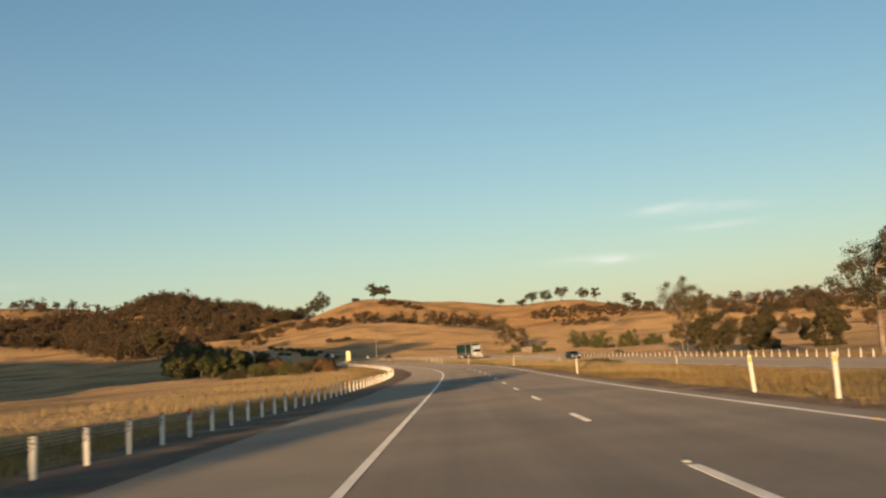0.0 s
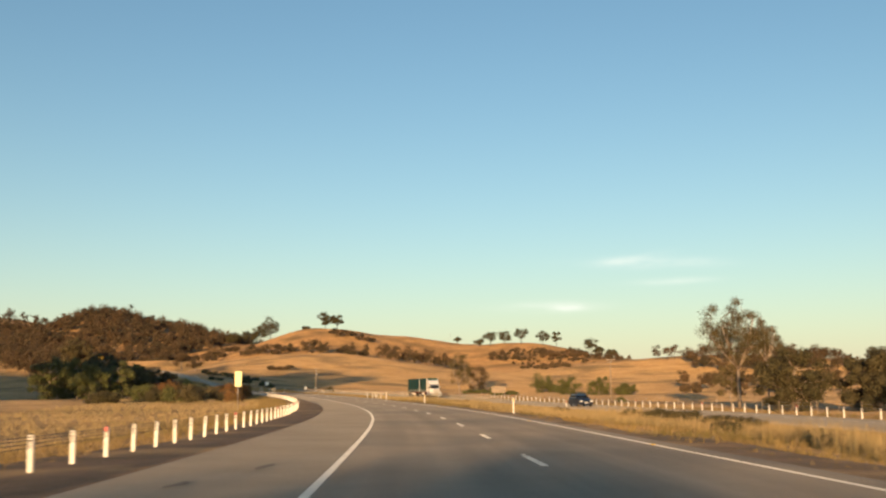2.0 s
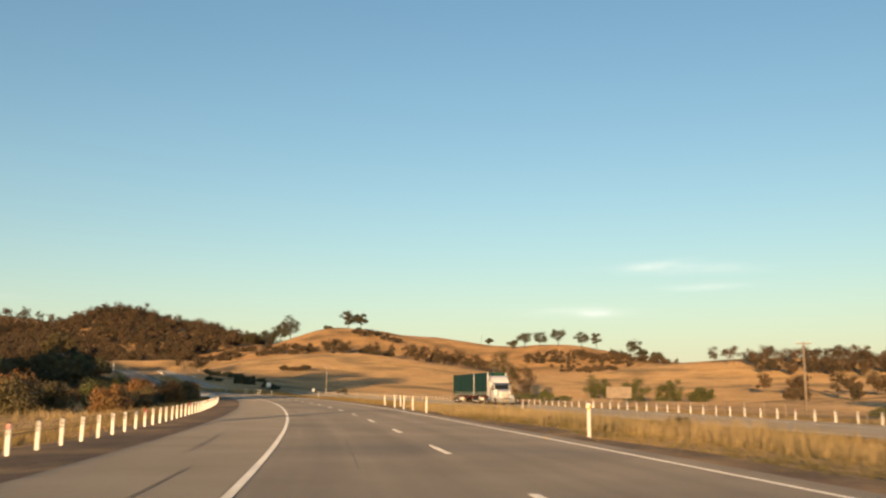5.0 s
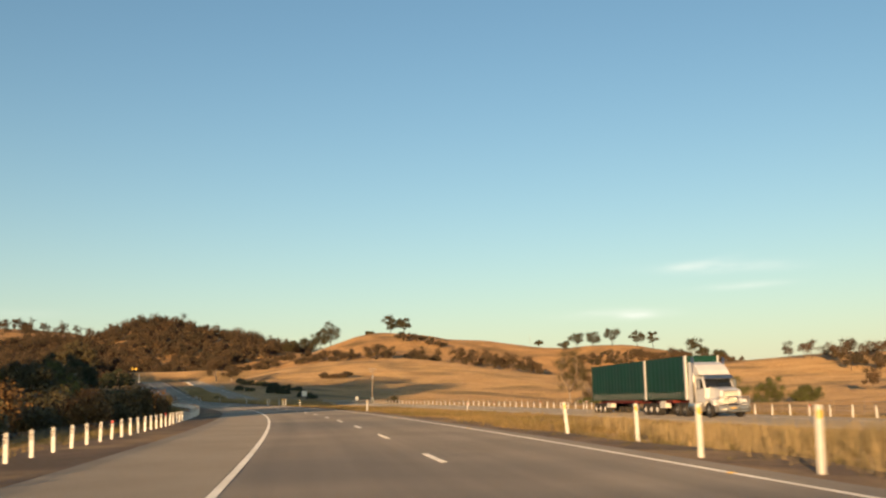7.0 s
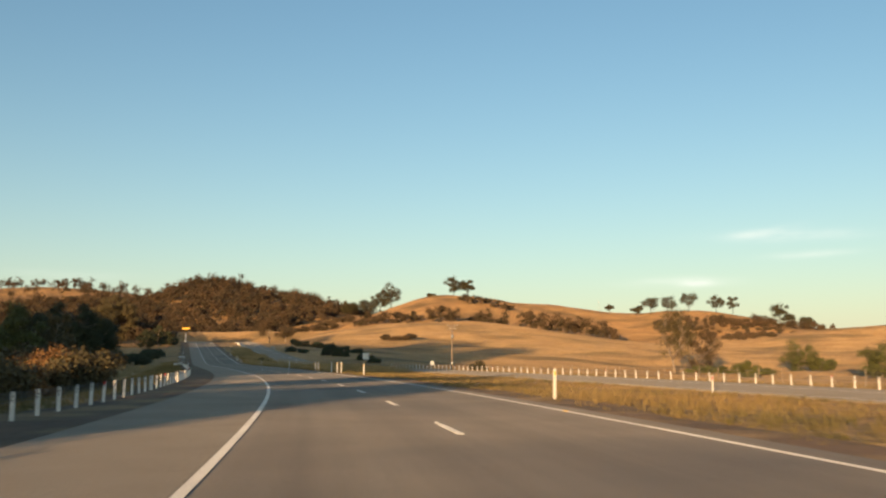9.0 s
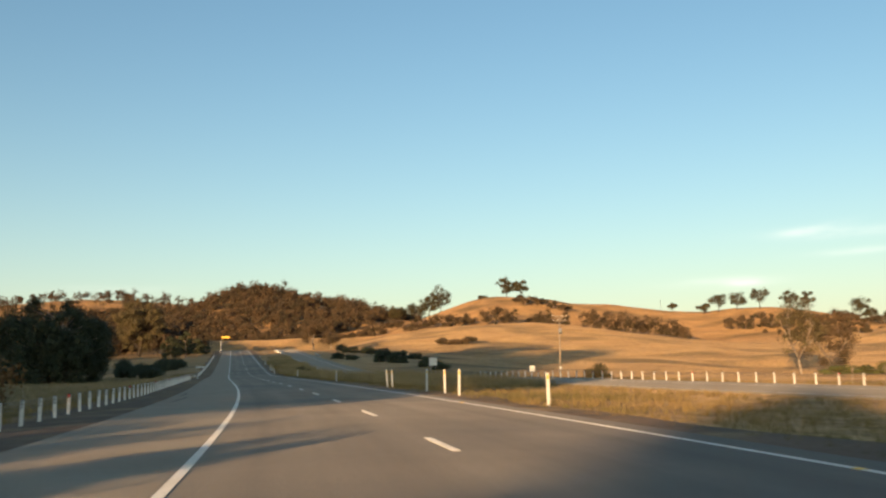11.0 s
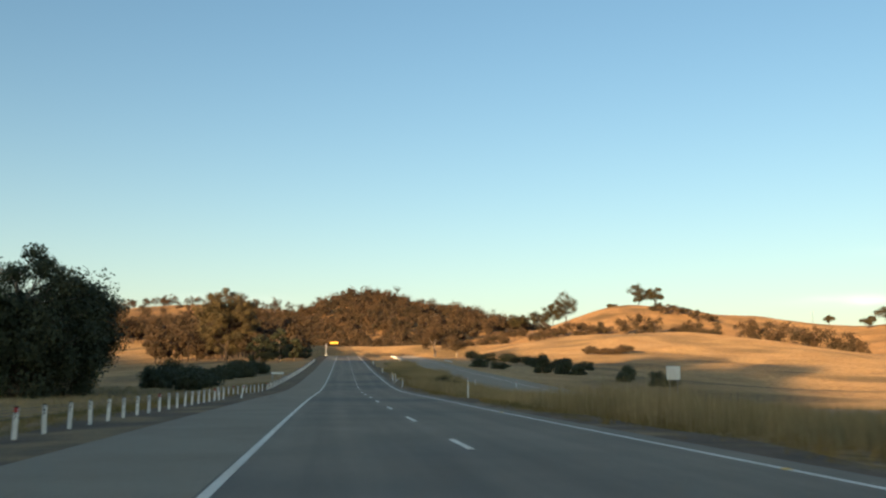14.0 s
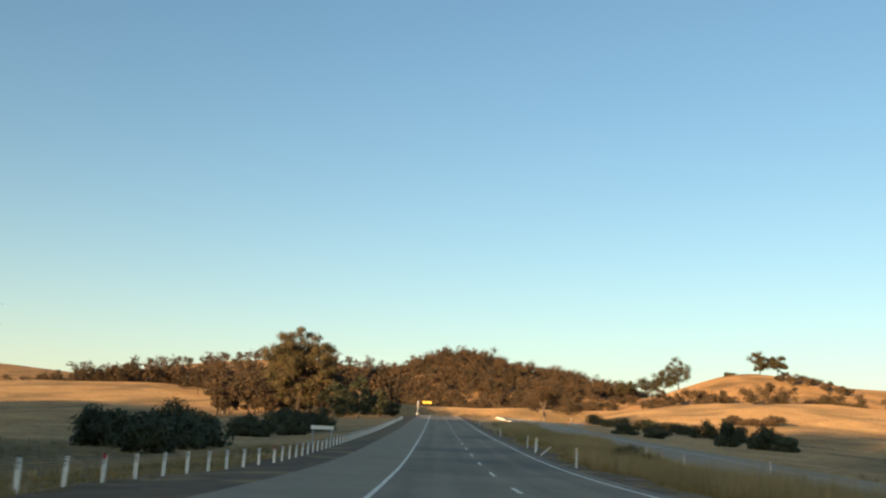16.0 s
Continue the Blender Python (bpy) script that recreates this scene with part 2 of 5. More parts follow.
def road_coords(x, y):
    """s and l of places in the plan (arrays)."""
    x, y = np.asarray(x, float).ravel(), np.asarray(y, float).ravel()
    s, l = np.empty_like(x), np.empty_like(x)
    for i in range(0, len(x), 20000):
        dx, dy = x[i:i + 20000, None] - PX[::2], y[i:i + 20000, None] - PY[::2]
        j = (dx * dx + dy * dy).argmin(1) * 2
        ex, ey = x[i:i + 20000] - PX[j], y[i:i + 20000] - PY[j]
        s[i:i + 20000] = SG[j] - np.sin(HD[j]) * ex + np.cos(HD[j]) * ey
        l[i:i + 20000] = np.cos(HD[j]) * ex + np.sin(HD[j]) * ey
    return s, l


EDGE_L, EDGE_R, SEAL_L, SEAL_R = -1.36, 6.58, -4.9, 7.3
FAR_S, FAR_L = (-160, 0, 100, 220, 320, 360, 445, 520, 580, 700, 800, 1100), (32.5, 32.8, 33.0, 33.2, 34.2, 35.0, 34.8, 32.5, 30.0, 28.5, 29.5, 30)
OPP_S, OPP_Z = (-160, 0, 90, 190, 324, 445, 480, 515, 550, 590, 700, 1100), (-0.5, -0.5, -0.6, -0.5, -0.5, -0.4, -0.5, -1.1, -1.0, -0.45, 0.0, 0.0)


def far_edge(s):
    """Outer edge of the opposite carriageway."""
    return np.interp(s, FAR_S, FAR_L)


def opp_drop(s):
    return np.interp(s, OPP_S, OPP_Z)


def smooth01(x):
    x = np.clip(x, 0, 1)
    return x * x * (3 - 2 * x)


# hills: x, y, height, half widths across and along
HILLS = (
    (-84, 1098, 27.0, 98, 147),
    (-264, 1047, 19.6, 162, 183),
    (-121, 1483, 73.5, 96, 208),
    (3, 1594, 66.2, 117, 208),
    (172, 1515, 55.1, 94, 196),
    (301, 1441, 28.2, 121, 208),
    (-256, 1639, 53.9, 107, 220),
    (-540, 1888, 115.2, 95, 269),
    (-415, 1795, 90.7, 133, 269),
    (-769, 1963, 73.5, 196, 318),
    (-1054, 2353, 161.7, 418, 465),
    (856, 2082, 38.0, 319, 367),
    (-560, 1100, 33.0, 190, 160),
    (1225, 3307, 73.5, 612, 490),
    (-2327, 2695, 183.8, 735, 735),
    (350, 1090, 27.0, 165, 110),
)


# unseen high ridge behind the start, added so its evening shadow lies over the dip: top heights across the sun's
# direction
SHADE_RIDGE_P = (-900, -700, -600, -520, -420, -340, -290, -250, -225, -200, -170, -155, -146, -138, -129, -113, -86)
SHADE_RIDGE_Z = (0, 75, 111, 104, 93, 90, 92, 96, 95, 89, 72, 58, 51, 44, 34, 15, 0)


def ridge(x, y):
    a = SUN_AZ
    p, d = x * math.cos(a) - y * math.sin(a), x * math.sin(a) + y * math.cos(a)
    return np.interp(p, SHADE_RIDGE_P, SHADE_RIDGE_Z) * np.exp(-((d + 350) / 90) ** 2)


def height(x, y):
    """Height of the land."""
    x, y = np.asarray(x, float), np.asarray(y, float)
    shape = x.shape
    s, l = road_coords(x, y)
    xf, yf = x.ravel(), y.ravel()
    zr = np.interp(s, SG, PZ)
    drop = opp_drop(s)
    fe = far_edge(s)
    prof = np.where(l < -4.0, -0.06 - 0.14 * smooth01((-4.9 - l) / 2.5) - 0.55 * smooth01((-8 - l) / 10), -0.06)
    t = smooth01((l - 7.5) / np.maximum(fe - 10 - 7.5, 1))
    med = -0.06 - 0.16 * np.sin(np.pi * np.clip((l - 7.5) / np.maximum(fe - 17.5, 1), 0, 1)) + t * drop
    prof = np.where(l > 7.3, med, prof)
    prof = np.where(l > fe + 1, -0.06 + drop - 0.5 * smooth01((l - fe - 1) / 12), prof)
    near = zr + prof
    base = np.interp(yf, (-3700, -370, 0, 245, 590, 785, 1100, 1715, 6100), (-2.5, -2.0, -1.8, -2.0, 1.8, 6.2, 10.5, 14, 12))
    base = base - 0.5 * np.clip(xf - 75, 0, 490) / 100 * np.clip((yf - 430) / 245, 0, 1)
    acc = np.zeros_like(xf)
    for hx, hy, hh, wx, wy in HILLS:
        acc += hh ** 3 * np.exp(-1.5 * (((xf - hx) / wx) ** 2 + ((yf - hy) / wy) ** 2))
    far = base + np.cbrt(acc)
    wx, wy = xf + 14 * np.sin(yf / 41) + 6 * np.sin(yf / 17 + 1), yf + 14 * np.sin(xf / 47 + 2) + 6 * np.sin(xf / 19)
    for lam, amp, ang in ((88, 0.6, 0.3), (63, 0.36, 1.9), (47, 0.22, 2.7), (36, 0.12, 0.9), (27, 0.08, 1.4)):
        far += amp * np.sin((wx * math.cos(ang) + wy * math.sin(ang)) * 2 * math.pi / lam + 3 * ang)
    far -= 6.0 * np.exp(-((xf - 85) / 100) ** 2 - (np.where(yf < 600, (yf - 600) / 190, np.maximum(yf - 685, 0) / 90)) ** 2)
    # the added ridge behind the start, there only for its shadow
    far += ridge(xf, yf)
    inner_l, outer_l = 18.0, 90.0
    w = np.where(l < 0, smooth01((-l - inner_l) / (outer_l - inner_l)), smooth01((l - fe - 10) / 70))
    w = np.maximum(w, smooth01((yf - 990) / 60))
    w = np.maximum(w, smooth01((-100 - yf) / 60))
    return (near * (1 - w) + far * w).reshape(shape)


def ground_at(x, y):
    return float(height(np.array([x]), np.array([y]))[0])


def mesh_ob(name, verts, faces, mats, index=None, smooth=False):
    me = bpy.data.meshes.new(name)
    me.from_pydata([tuple(v) for v in verts] if not isinstance(verts, np.ndarray) else verts.tolist(), [], faces.tolist() if isinstance(faces, np.ndarray) else faces)
    for m in mats:
        me.materials.append(m)
    if index is not None:
        me.polygons.foreach_set("material_index", np.asarray(index, dtype=np.int32))
    if smooth:
        me.polygons.foreach_set("use_smooth", np.ones(len(me.polygons), dtype=bool))
    me.update()
    return new(name, me)


def part(name, bm, mat, parent, label=""):
    """Links a bmesh as one mesh object under a thing or under a part."""
    me = bpy.data.meshes.new(name)
    bm.to_mesh(me)
    bm.free()
    for m in (mat if isinstance(mat, (list, tuple)) else [mat]):
        me.materials.append(m)
    ob = new(name, me)
    if parent is not None:
        ob.parent = parent
    if label:
        ob["label"] = label
    return ob


def box(bm, x0, y0, z0, x1, y1, z1, bevel=0.0, mat=0, turn=None):
    r = bmesh.ops.create_cube(bm, size=1.0, matrix=Matrix.Translation(((x0 + x1) / 2, (y0 + y1) / 2, (z0 + z1) / 2)) @ Matrix.Diagonal((x1 - x0, y1 - y0, z1 - z0, 1)))
    vs = r["verts"]
    if bevel:
        es = list({e for v in vs for e in v.link_edges})
        b = bmesh.ops.bevel(bm, geom=es, offset=bevel, segments=1, affect="EDGES")
        vs = list({v for f in b["faces"] for v in f.verts} | {v for v in vs if v.is_valid})
    if turn is not None:
        bmesh.ops.transform(bm, matrix=turn, verts=vs)
    for f in {f for v in vs for f in v.link_faces}:
        f.material_index = mat
    return vs


def tube(bm, a, b, ra, rb, seg=8, mat=0):
    a, b = Vector(a), Vector(b)
    m = Matrix.Translation((a + b) / 2) @ (b - a).to_track_quat("Z", "Y").to_matrix().to_4x4()
    r = bmesh.ops.create_cone(bm, cap_ends=True, segments=seg, radius1=ra, radius2=rb, depth=(b - a).length, matrix=m)
    for f in {f for v in r["verts"] for f in v.link_faces}:
        f.material_index = mat
        f.smooth = len(f.verts) == 4
    return r["verts"]


# ---- ground: one sheet to the horizon ----


def graded(lo, hi, fine, grow, start):
    """Grid lines: fine steps between -start and start, growing outwards."""
    out, d, x = [], fine, start
    while x < hi:
        d *= grow
        x += d
        out.append(x)
    neg, d, x = [], fine, -start
    while x > lo:
        d *= grow
        x -= d
        neg.append(x)
    return np.array(neg[::-1] + list(np.arange(-start, start + 0.01, fine)) + out)


gu = graded(-4500, 4500, 1.0, 1.05, 48)
ya = np.arange(-60, 640, 2.5)
yb, d, y = [], 2.5, 640
while y < 4600:
    d *= 1.035
    y += min(d, 60)
    yb.append(y)
yc, d, y = [], 2.5, -60
while y > -3500:
    d = min(d * 1.09, 16 if y > -560 else 400)
    y -= d
    yc.append(y)
gy = np.concatenate([np.array(yc[::-1]), ya, np.array(yb)])
cx = np.interp(gy, PY, PX)
GX = cx[:, None] + gu[None, :] 
GY = np.repeat(gy[:, None], len(gu), 1) + np.interp(np.abs(gu), (0, 45, 400), (1, 1, 0))[None, :] * (np.sin(np.interp(np.interp(gy, PY, SG), SG, HD)) * 1.0)[:, None] * gu[None, :]
GZ = height(GX, GY)
n0, n1 = GX.shape
gid = np.arange(n0 * n1).reshape(n0, n1)
gf = np.stack([gid[:-1, :-1], gid[:-1, 1:], gid[1:, 1:], gid[1:, :-1]], -1).reshape(-1, 4)
ground = mesh_ob("ground", np.stack([GX, GY, GZ], -1).reshape(-1, 3), gf, [M_GRASS], smooth=True)
tagged(ground, "rolling dry golden pasture with low grassy hills", "ground", kind="structure")


def strip(name, s0, s1, l0, l1, dz0, dz1, mat, ds=2.0, skirt=0.0, parent=None, drop=False):
    """A ribbon that follows the road between offsets l0 and l1 (numbers or functions of s), with side skirts."""
    ss = np.arange(s0, s1 + 0.001, ds)
    f = lambda v, s: v(s) if callable(v) else v
    verts, faces = [], []
    for s in ss:
        e = float(opp_drop(s)) if drop else 0.0
        a, b = on_road(s, f(l0, s), dz0 + e), on_road(s, f(l1, s), dz1 + e)
        if skirt:
            verts += [a - Vector((0, 0, skirt)), a, b, b - Vector((0, 0, skirt))]
        else:
            verts += [a, b]
    k = 4 if skirt else 2
    for i in range(len(ss) - 1):
        for j in range(k - 1):
            faces.append((i * k + j, i * k + j + 1, (i + 1) * k + j + 1, (i + 1) * k + j))
    ob = mesh_ob(name, verts, faces, [mat])
    if parent is not None:
        ob.parent = parent
    return ob


road = strip("road", -150, 1090, EDGE_L - 0.12, SEAL_R, 0.0, 0.0, M_ASPHALT, skirt=0.3)
tagged(road, "grey two-lane asphalt carriageway with white lines", "road", kind="structure")


def lane_wear(ob, mat, l0, l1, s0, ds):
    """Faint wheel tracks and long streaks along the lanes, laid out by metres across and along the road."""
    uv = ob.data.uv_layers.new(name="along_road")
    idx = np.empty(len(ob.data.loops), dtype=np.int32)
    ob.data.loops.foreach_get("vertex_index", idx)
    co = np.stack([np.where(idx % 4 < 2, l0, l1), s0 + ds * (idx // 4)], -1)
    uv.data.foreach_set("uv", co.astype(np.float32).ravel())
    nd, ln = mat.node_tree.nodes, mat.node_tree.links
    base = nd["Principled BSDF"].inputs["Base Color"]
    src = base.links[0].from_socket
    coord = nd.new("ShaderNodeUVMap")
    coord.uv_map = "along_road"
    mp = nd.new("ShaderNodeMapping")
    mp.inputs["Scale"].default_value = (1.6, 0.03, 1)
    ln.new(coord.outputs[0], mp.inputs["Vector"])
    streak = nd.new("ShaderNodeTexNoise")
    streak.inputs["Scale"].default_value, streak.inputs["Detail"].default_value = 1.0, 5.0
    ln.new(mp.outputs[0], streak.inputs["Vector"])
    sep = nd.new("ShaderNodeSeparateXYZ")
    ln.new(coord.outputs[0], sep.inputs[0])

    def calc(op, a, b):
        m = nd.new("ShaderNodeMath")
        m.operation = op
        for i, v in enumerate((a, b)):
            if isinstance(v, (int, float)):
                m.inputs[i].default_value = v
            else:
                ln.new(v, m.inputs[i])
        return m.outputs[0]

    track = calc("COSINE", calc("MULTIPLY", calc("ADD", sep.outputs["X"], 0.37), 2 * math.pi / 1.985), 0)
    tone = calc("ADD", calc("MULTIPLY", track, -0.055), calc("MULTIPLY_ADD", streak.outputs["Fac"], 0.5))
    tone.node.inputs[1].links[0].from_node.inputs[2].default_value = 0.75
    mx = nd.new("ShaderNodeMix")
    mx.data_type, mx.blend_type = "RGBA", "MULTIPLY"
    mx.inputs["Factor"].default_value = 1.0
    ln.new(src, mx.inputs["A"])
    ln.new(tone, mx.inputs["B"])
    ln.new(mx.outputs["Result"], base)


lane_wear(road, M_ASPHALT, EDGE_L - 0.12, SEAL_R, -150, 2.0)
shoulder = strip("road_shoulder", -150, 1090, SEAL_L, EDGE_L - 0.12, -0.02, 0.0, M_SHOULDER, skirt=0.3)
tagged(shoulder, "pale grey sealed road shoulder", "road shoulder", kind="structure")
verge = strip("verge", -150, 1090, lambda s: -8.6 + 0.5 * math.sin(s / 7.0) + 0.35 * math.sin(s / 2.9), SEAL_L + 0.1, -0.165, -0.05, M_GRAVEL, skirt=0.0)
tagged(verge, "dark bare gravel verge beside the shoulder", "verge", kind="structure")
verge_r = strip("verge_median", -150, 1090, SEAL_R - 0.1, lambda s: 8.9 + 0.4 * math.sin(s / 6.0) + 0.3 * math.sin(s / 2.3), -0.03, -0.04, M_GRAVEL)
tagged(verge_r, "strip of brown gravel at the edge of the seal", "verge", kind="structure")
opp = strip("road_opposite", -150, 1090, lambda s: float(far_edge(s)) - 10.0, lambda s: float(far_edge(s)), 0.02, 0.02, M_SHOULDER, skirt=0.3, drop=True)
tagged(opp, "grey asphalt carriageway for oncoming traffic", "road", kind="structure")

for l, w in ((EDGE_L, 0.14), (EDGE_R, 0.14)):
    e = strip("edge_line", -150, 1090, l - w / 2, l + w / 2, 0.006, 0.006, M_LINE, parent=road)
for dl, w in ((-9.3, 0.12), (-3.2, 0.12)):
    strip("edge_line", -150, 1090, lambda s: float(far_edge(s)) + dl - w / 2, lambda s: float(far_edge(s)) + dl + w / 2, 0.028, 0.028, M_LINE, parent=opp, drop=True)
bm = bmesh.new()
box(bm, -0.07, -1.5, -0.01, 0.07, 1.5, 0.007)
dash = part("lane_dash", bm, M_LINE, road)
LANE = (EDGE_L + EDGE_R) / 2


def road_matrix(s, l, dz=0.0):
    h = float(np.interp(s, SG, HD))
    slope = math.atan2(float(np.interp(s + 2, SG, PZ) - np.interp(s - 2, SG, PZ)), 4.0)
    return Matrix.Translation(on_road(s, l, dz)) @ Matrix.Rotation(h, 4, "Z") @ Matrix.Rotation(slope, 4, "X")


dash.matrix_basis = road_matrix(9.86 - 11.93 * 2, LANE)
for k in range(-1, 76):
    d2 = new("lane_dash", dash.data)
    d2.parent, d2.matrix_basis = road, road_matrix(9.86 + 11.93 * k, LANE)

# bitumen repairs and stains: thin ragged patches on the seal
M_TAR = material("old_bitumen", (0.115, 0.10, 0.082), (0.15, 0.132, 0.108), 0.85, 1.5, 30.0, 0.3, 0.6, bump_d=0.006, retro=0.6)


def tar_patch(s, l, length, width, turn, seed, parent):
    """A ragged-edged film of bitumen lying along the road."""
    rng = random.Random(seed)
    n, left, right = max(4, int(length / 0.35)), [], []
    for i in range(n + 1):
        u = i / n
        body = width * (0.25 + 0.75 * math.sin(math.pi * u) ** 0.5)
        mid = l + turn * (u - 0.5) * length + 0.25 * width * math.sin(5 * u + seed)
        left.append(on_road(s + u * length, mid - body * rng.uniform(0.3, 0.55), 0.0035))
        right.append(on_road(s + u * length, mid + body * rng.uniform(0.3, 0.55), 0.0035))
    ob = mesh_ob("bitumen_patch", left + right, [(i, n + 1 + i, n + 2 + i, i + 1) for i in range(n)], [M_TAR])
    ob.parent = parent


for k, (s_, l_, length, width, turn, onto) in enumerate(((79.5, -2.7, 1.6, 0.22, 0.02, 0), (76, -3.5, 1.1, 0.25, 0.0, 0), (163, -2.6, 9.0, 0.05, 0.01, 0), (176, -3.3, 11.0, 0.06, -0.01, 0), (171, 0.5, 12.0, 0.04, 0.01, 1),
                                                         (205, 1.9, 14.0, 0.04, -0.01, 1), (300, 3.9, 12.0, 0.04, 0.01, 1), (384, -4.1, 9.0, 0.22, 0.01, 0), (394, -4.4, 7.0, 0.2, 0.0, 0), (410, 0.9, 12.0, 0.04, 0.01, 1), (498, -4.2, 8.0, 0.25, 0.0, 0), (509, -4.4, 4.0, 0.25, 0.01, 0))):
    tar_patch(s_, l_, length, width, turn, 60 + k, road if onto else shoulder)

# ---- plants ----
U = 1.225       # metres in one unit of the planting plan


def leaf_quads(rng, clumps, per, size, wide=0.40, loose=0.75):
    """Leaf sprays in the outer part of ellipsoid clumps (x, y, z, rx, ry, rz), lying loosely round each clump. Returns verts, faces."""
    c = np.repeat(np.asarray(clumps, float), per, 0)
    n = len(c)
    d = rng.normal(size=(n, 3))
    d /= np.linalg.norm(d, axis=1)[:, None]
    r = rng.random(n) ** 0.55
    p = c[:, :3] + d * r[:, None] * c[:, 3:6]
    nrm = d + rng.normal(size=(n, 3)) * loose * 0.6 + np.array([0, 0, 0.15])
    a = np.cross(nrm, rng.normal(size=(n, 3)))
    a /= np.linalg.norm(a, axis=1)[:, None]
    b = np.cross(a, nrm)
    b /= np.linalg.norm(b, axis=1)[:, None]
    w = size * (0.6 + 0.8 * rng.random(n))[:, None]
    a, b = a * w * 0.5, b * w * wide
    v = np.stack([p - a - b * 0.6, p + a * 1.1 - b * 0.2, p - a * 0.1 + b * 1.2], 1).reshape(-1, 3)
    f = np.arange(3 * n).reshape(n, 3)
    return v, f


def crown_clumps(rng, h, w, base, n, spread=1.0, full=0.0, lobes=False):
    """Clumps of a crown from height base to h and width w: uneven, denser above; lobes: a full rounded crown."""
    out = []
    for i in range(n if lobes else 0):
        d = rng.normal(size=3)
        d *= rng.random() ** 0.4 / np.linalg.norm(d)
        q = w * (0.5 + 0.5 * rng.random()) / n ** 0.38 * 0.68
        z = (base + h) / 2 + d[2] * ((h - base) / 2 - q * 0.55)
        k = 1.0 - 0.25 * max(0.0, (z - base) / max(h - base, 0.1) - 0.55)
        out.append((d[0] * (w / 2 - q * 0.7) * k, d[1] * (w / 2 - q * 0.7) * k, z, q, q, q * 0.8))
    if lobes:
        return out
    for i in range(n):
        u = rng.random()
        z = base + (h - base) * (0.12 + 0.8 * u)
        k = max(math.sin(math.pi * min(1.0, 0.18 + 0.72 * u)) ** 0.7, full * (1.15 - u))
        ang, rad = rng.random() * 2 * math.pi, w / 2 * k * spread * math.sqrt(rng.random())
        q = (0.36 + 0.30 * rng.random()) * w / n ** 0.36
        out.append((math.cos(ang) * rad, math.sin(ang) * rad, z, q, q, q * 0.7))
    return out


def tree(name, x, y, h, w, trunk, seed, leaf, label, n_clump=16, per=160, size=0.32, base=0.35, category="tree", group="", bark=None, z=None, lean=0.0, full=0.0, lobes=False, fork=0.0, skirt=0):
    """A tree: tapered trunk with limbs into the clumps of a crown of small leaves."""
    rng = np.random.default_rng(seed)
    x, y, h, w, trunk, size = x * U, y * U, h * U, w * U, trunk * U, size * U
    top = new(name)
    top.location = (x, y, (ground_at(x, y) if z is None else z) - 0.05)
    tagged(top, label, category, group)
    clumps = crown_clumps(rng, h, w, h * base, n_clump, full=full, lobes=lobes)
    for i in range(skirt):
        # hanging outer foliage, down to the ground
        ang, zz = rng.random() * 2 * math.pi, h * (0.04 + 0.62 * rng.random())
        rad, q = w * (0.40 - 0.10 * (zz / h) ** 2) * (0.75 + 0.3 * rng.random()), w * (0.05 + 0.035 * rng.random())
        clumps.append((math.cos(ang) * rad, math.sin(ang) * rad, zz, q, q, q * 1.7))
    bm = bmesh.new()
    pts, prev = [], Vector((0, 0, -0.2))
    if fork:
        # a short bole that parts into rising limbs
        crook = Vector((rng.normal() * 0.02 * w, rng.normal() * 0.02 * w, h * fork))
        tube(bm, prev, crook, trunk * 1.1, trunk * 0.85, 8)
        for i in range(5):
            ang = 2 * math.pi * (i + 0.5 * rng.random()) / 5
            out = w * (0.10 + 0.10 * rng.random())
            knee = crook + Vector((math.cos(ang) * out, math.sin(ang) * out, h * (0.12 + 0.08 * rng.random())))
            end = knee + Vector((math.cos(ang) * out * 0.8, math.sin(ang) * out * 0.8, h * (0.16 + 0.12 * rng.random())))
            tube(bm, crook, knee, trunk * 0.6, trunk * 0.45, 7)
            tube(bm, knee, end, trunk * 0.45, trunk * 0.25, 6)
            pts += [knee, end]
    for i in range(0 if fork else 5):
        u = (i + 1) / 5
        cur = Vector((lean * u * h + rng.normal() * 0.04 * w * u, rng.normal() * 0.04 * w * u, h * 0.72 * u))
        tube(bm, prev, cur, trunk * (1.05 - 0.8 * (u - 0.2)), trunk * (1.05 - 0.8 * u), 8)
        pts.append(cur)
        prev = cur
    for c in clumps:
        e = Vector(c[:3])
        k = min(range(len(pts)), key=lambda i: (pts[i] - e * 0.8).length if pts[i].z < e.z else 99)
        mid = (pts[k] + e) / 2 + Vector((0, 0, -0.06 * h * rng.random()))
        tube(bm, pts[k], mid, trunk * 0.32, trunk * 0.2, 5)
        tube(bm, mid, e, trunk * 0.2, trunk * 0.06, 5)
    part("trunk", bm, bark or M_BARK, top)
    v, f = leaf_quads(rng, clumps, per, size)
    cr = mesh_ob("crown", v, f, [leaf])
    cr.parent = top
    return top


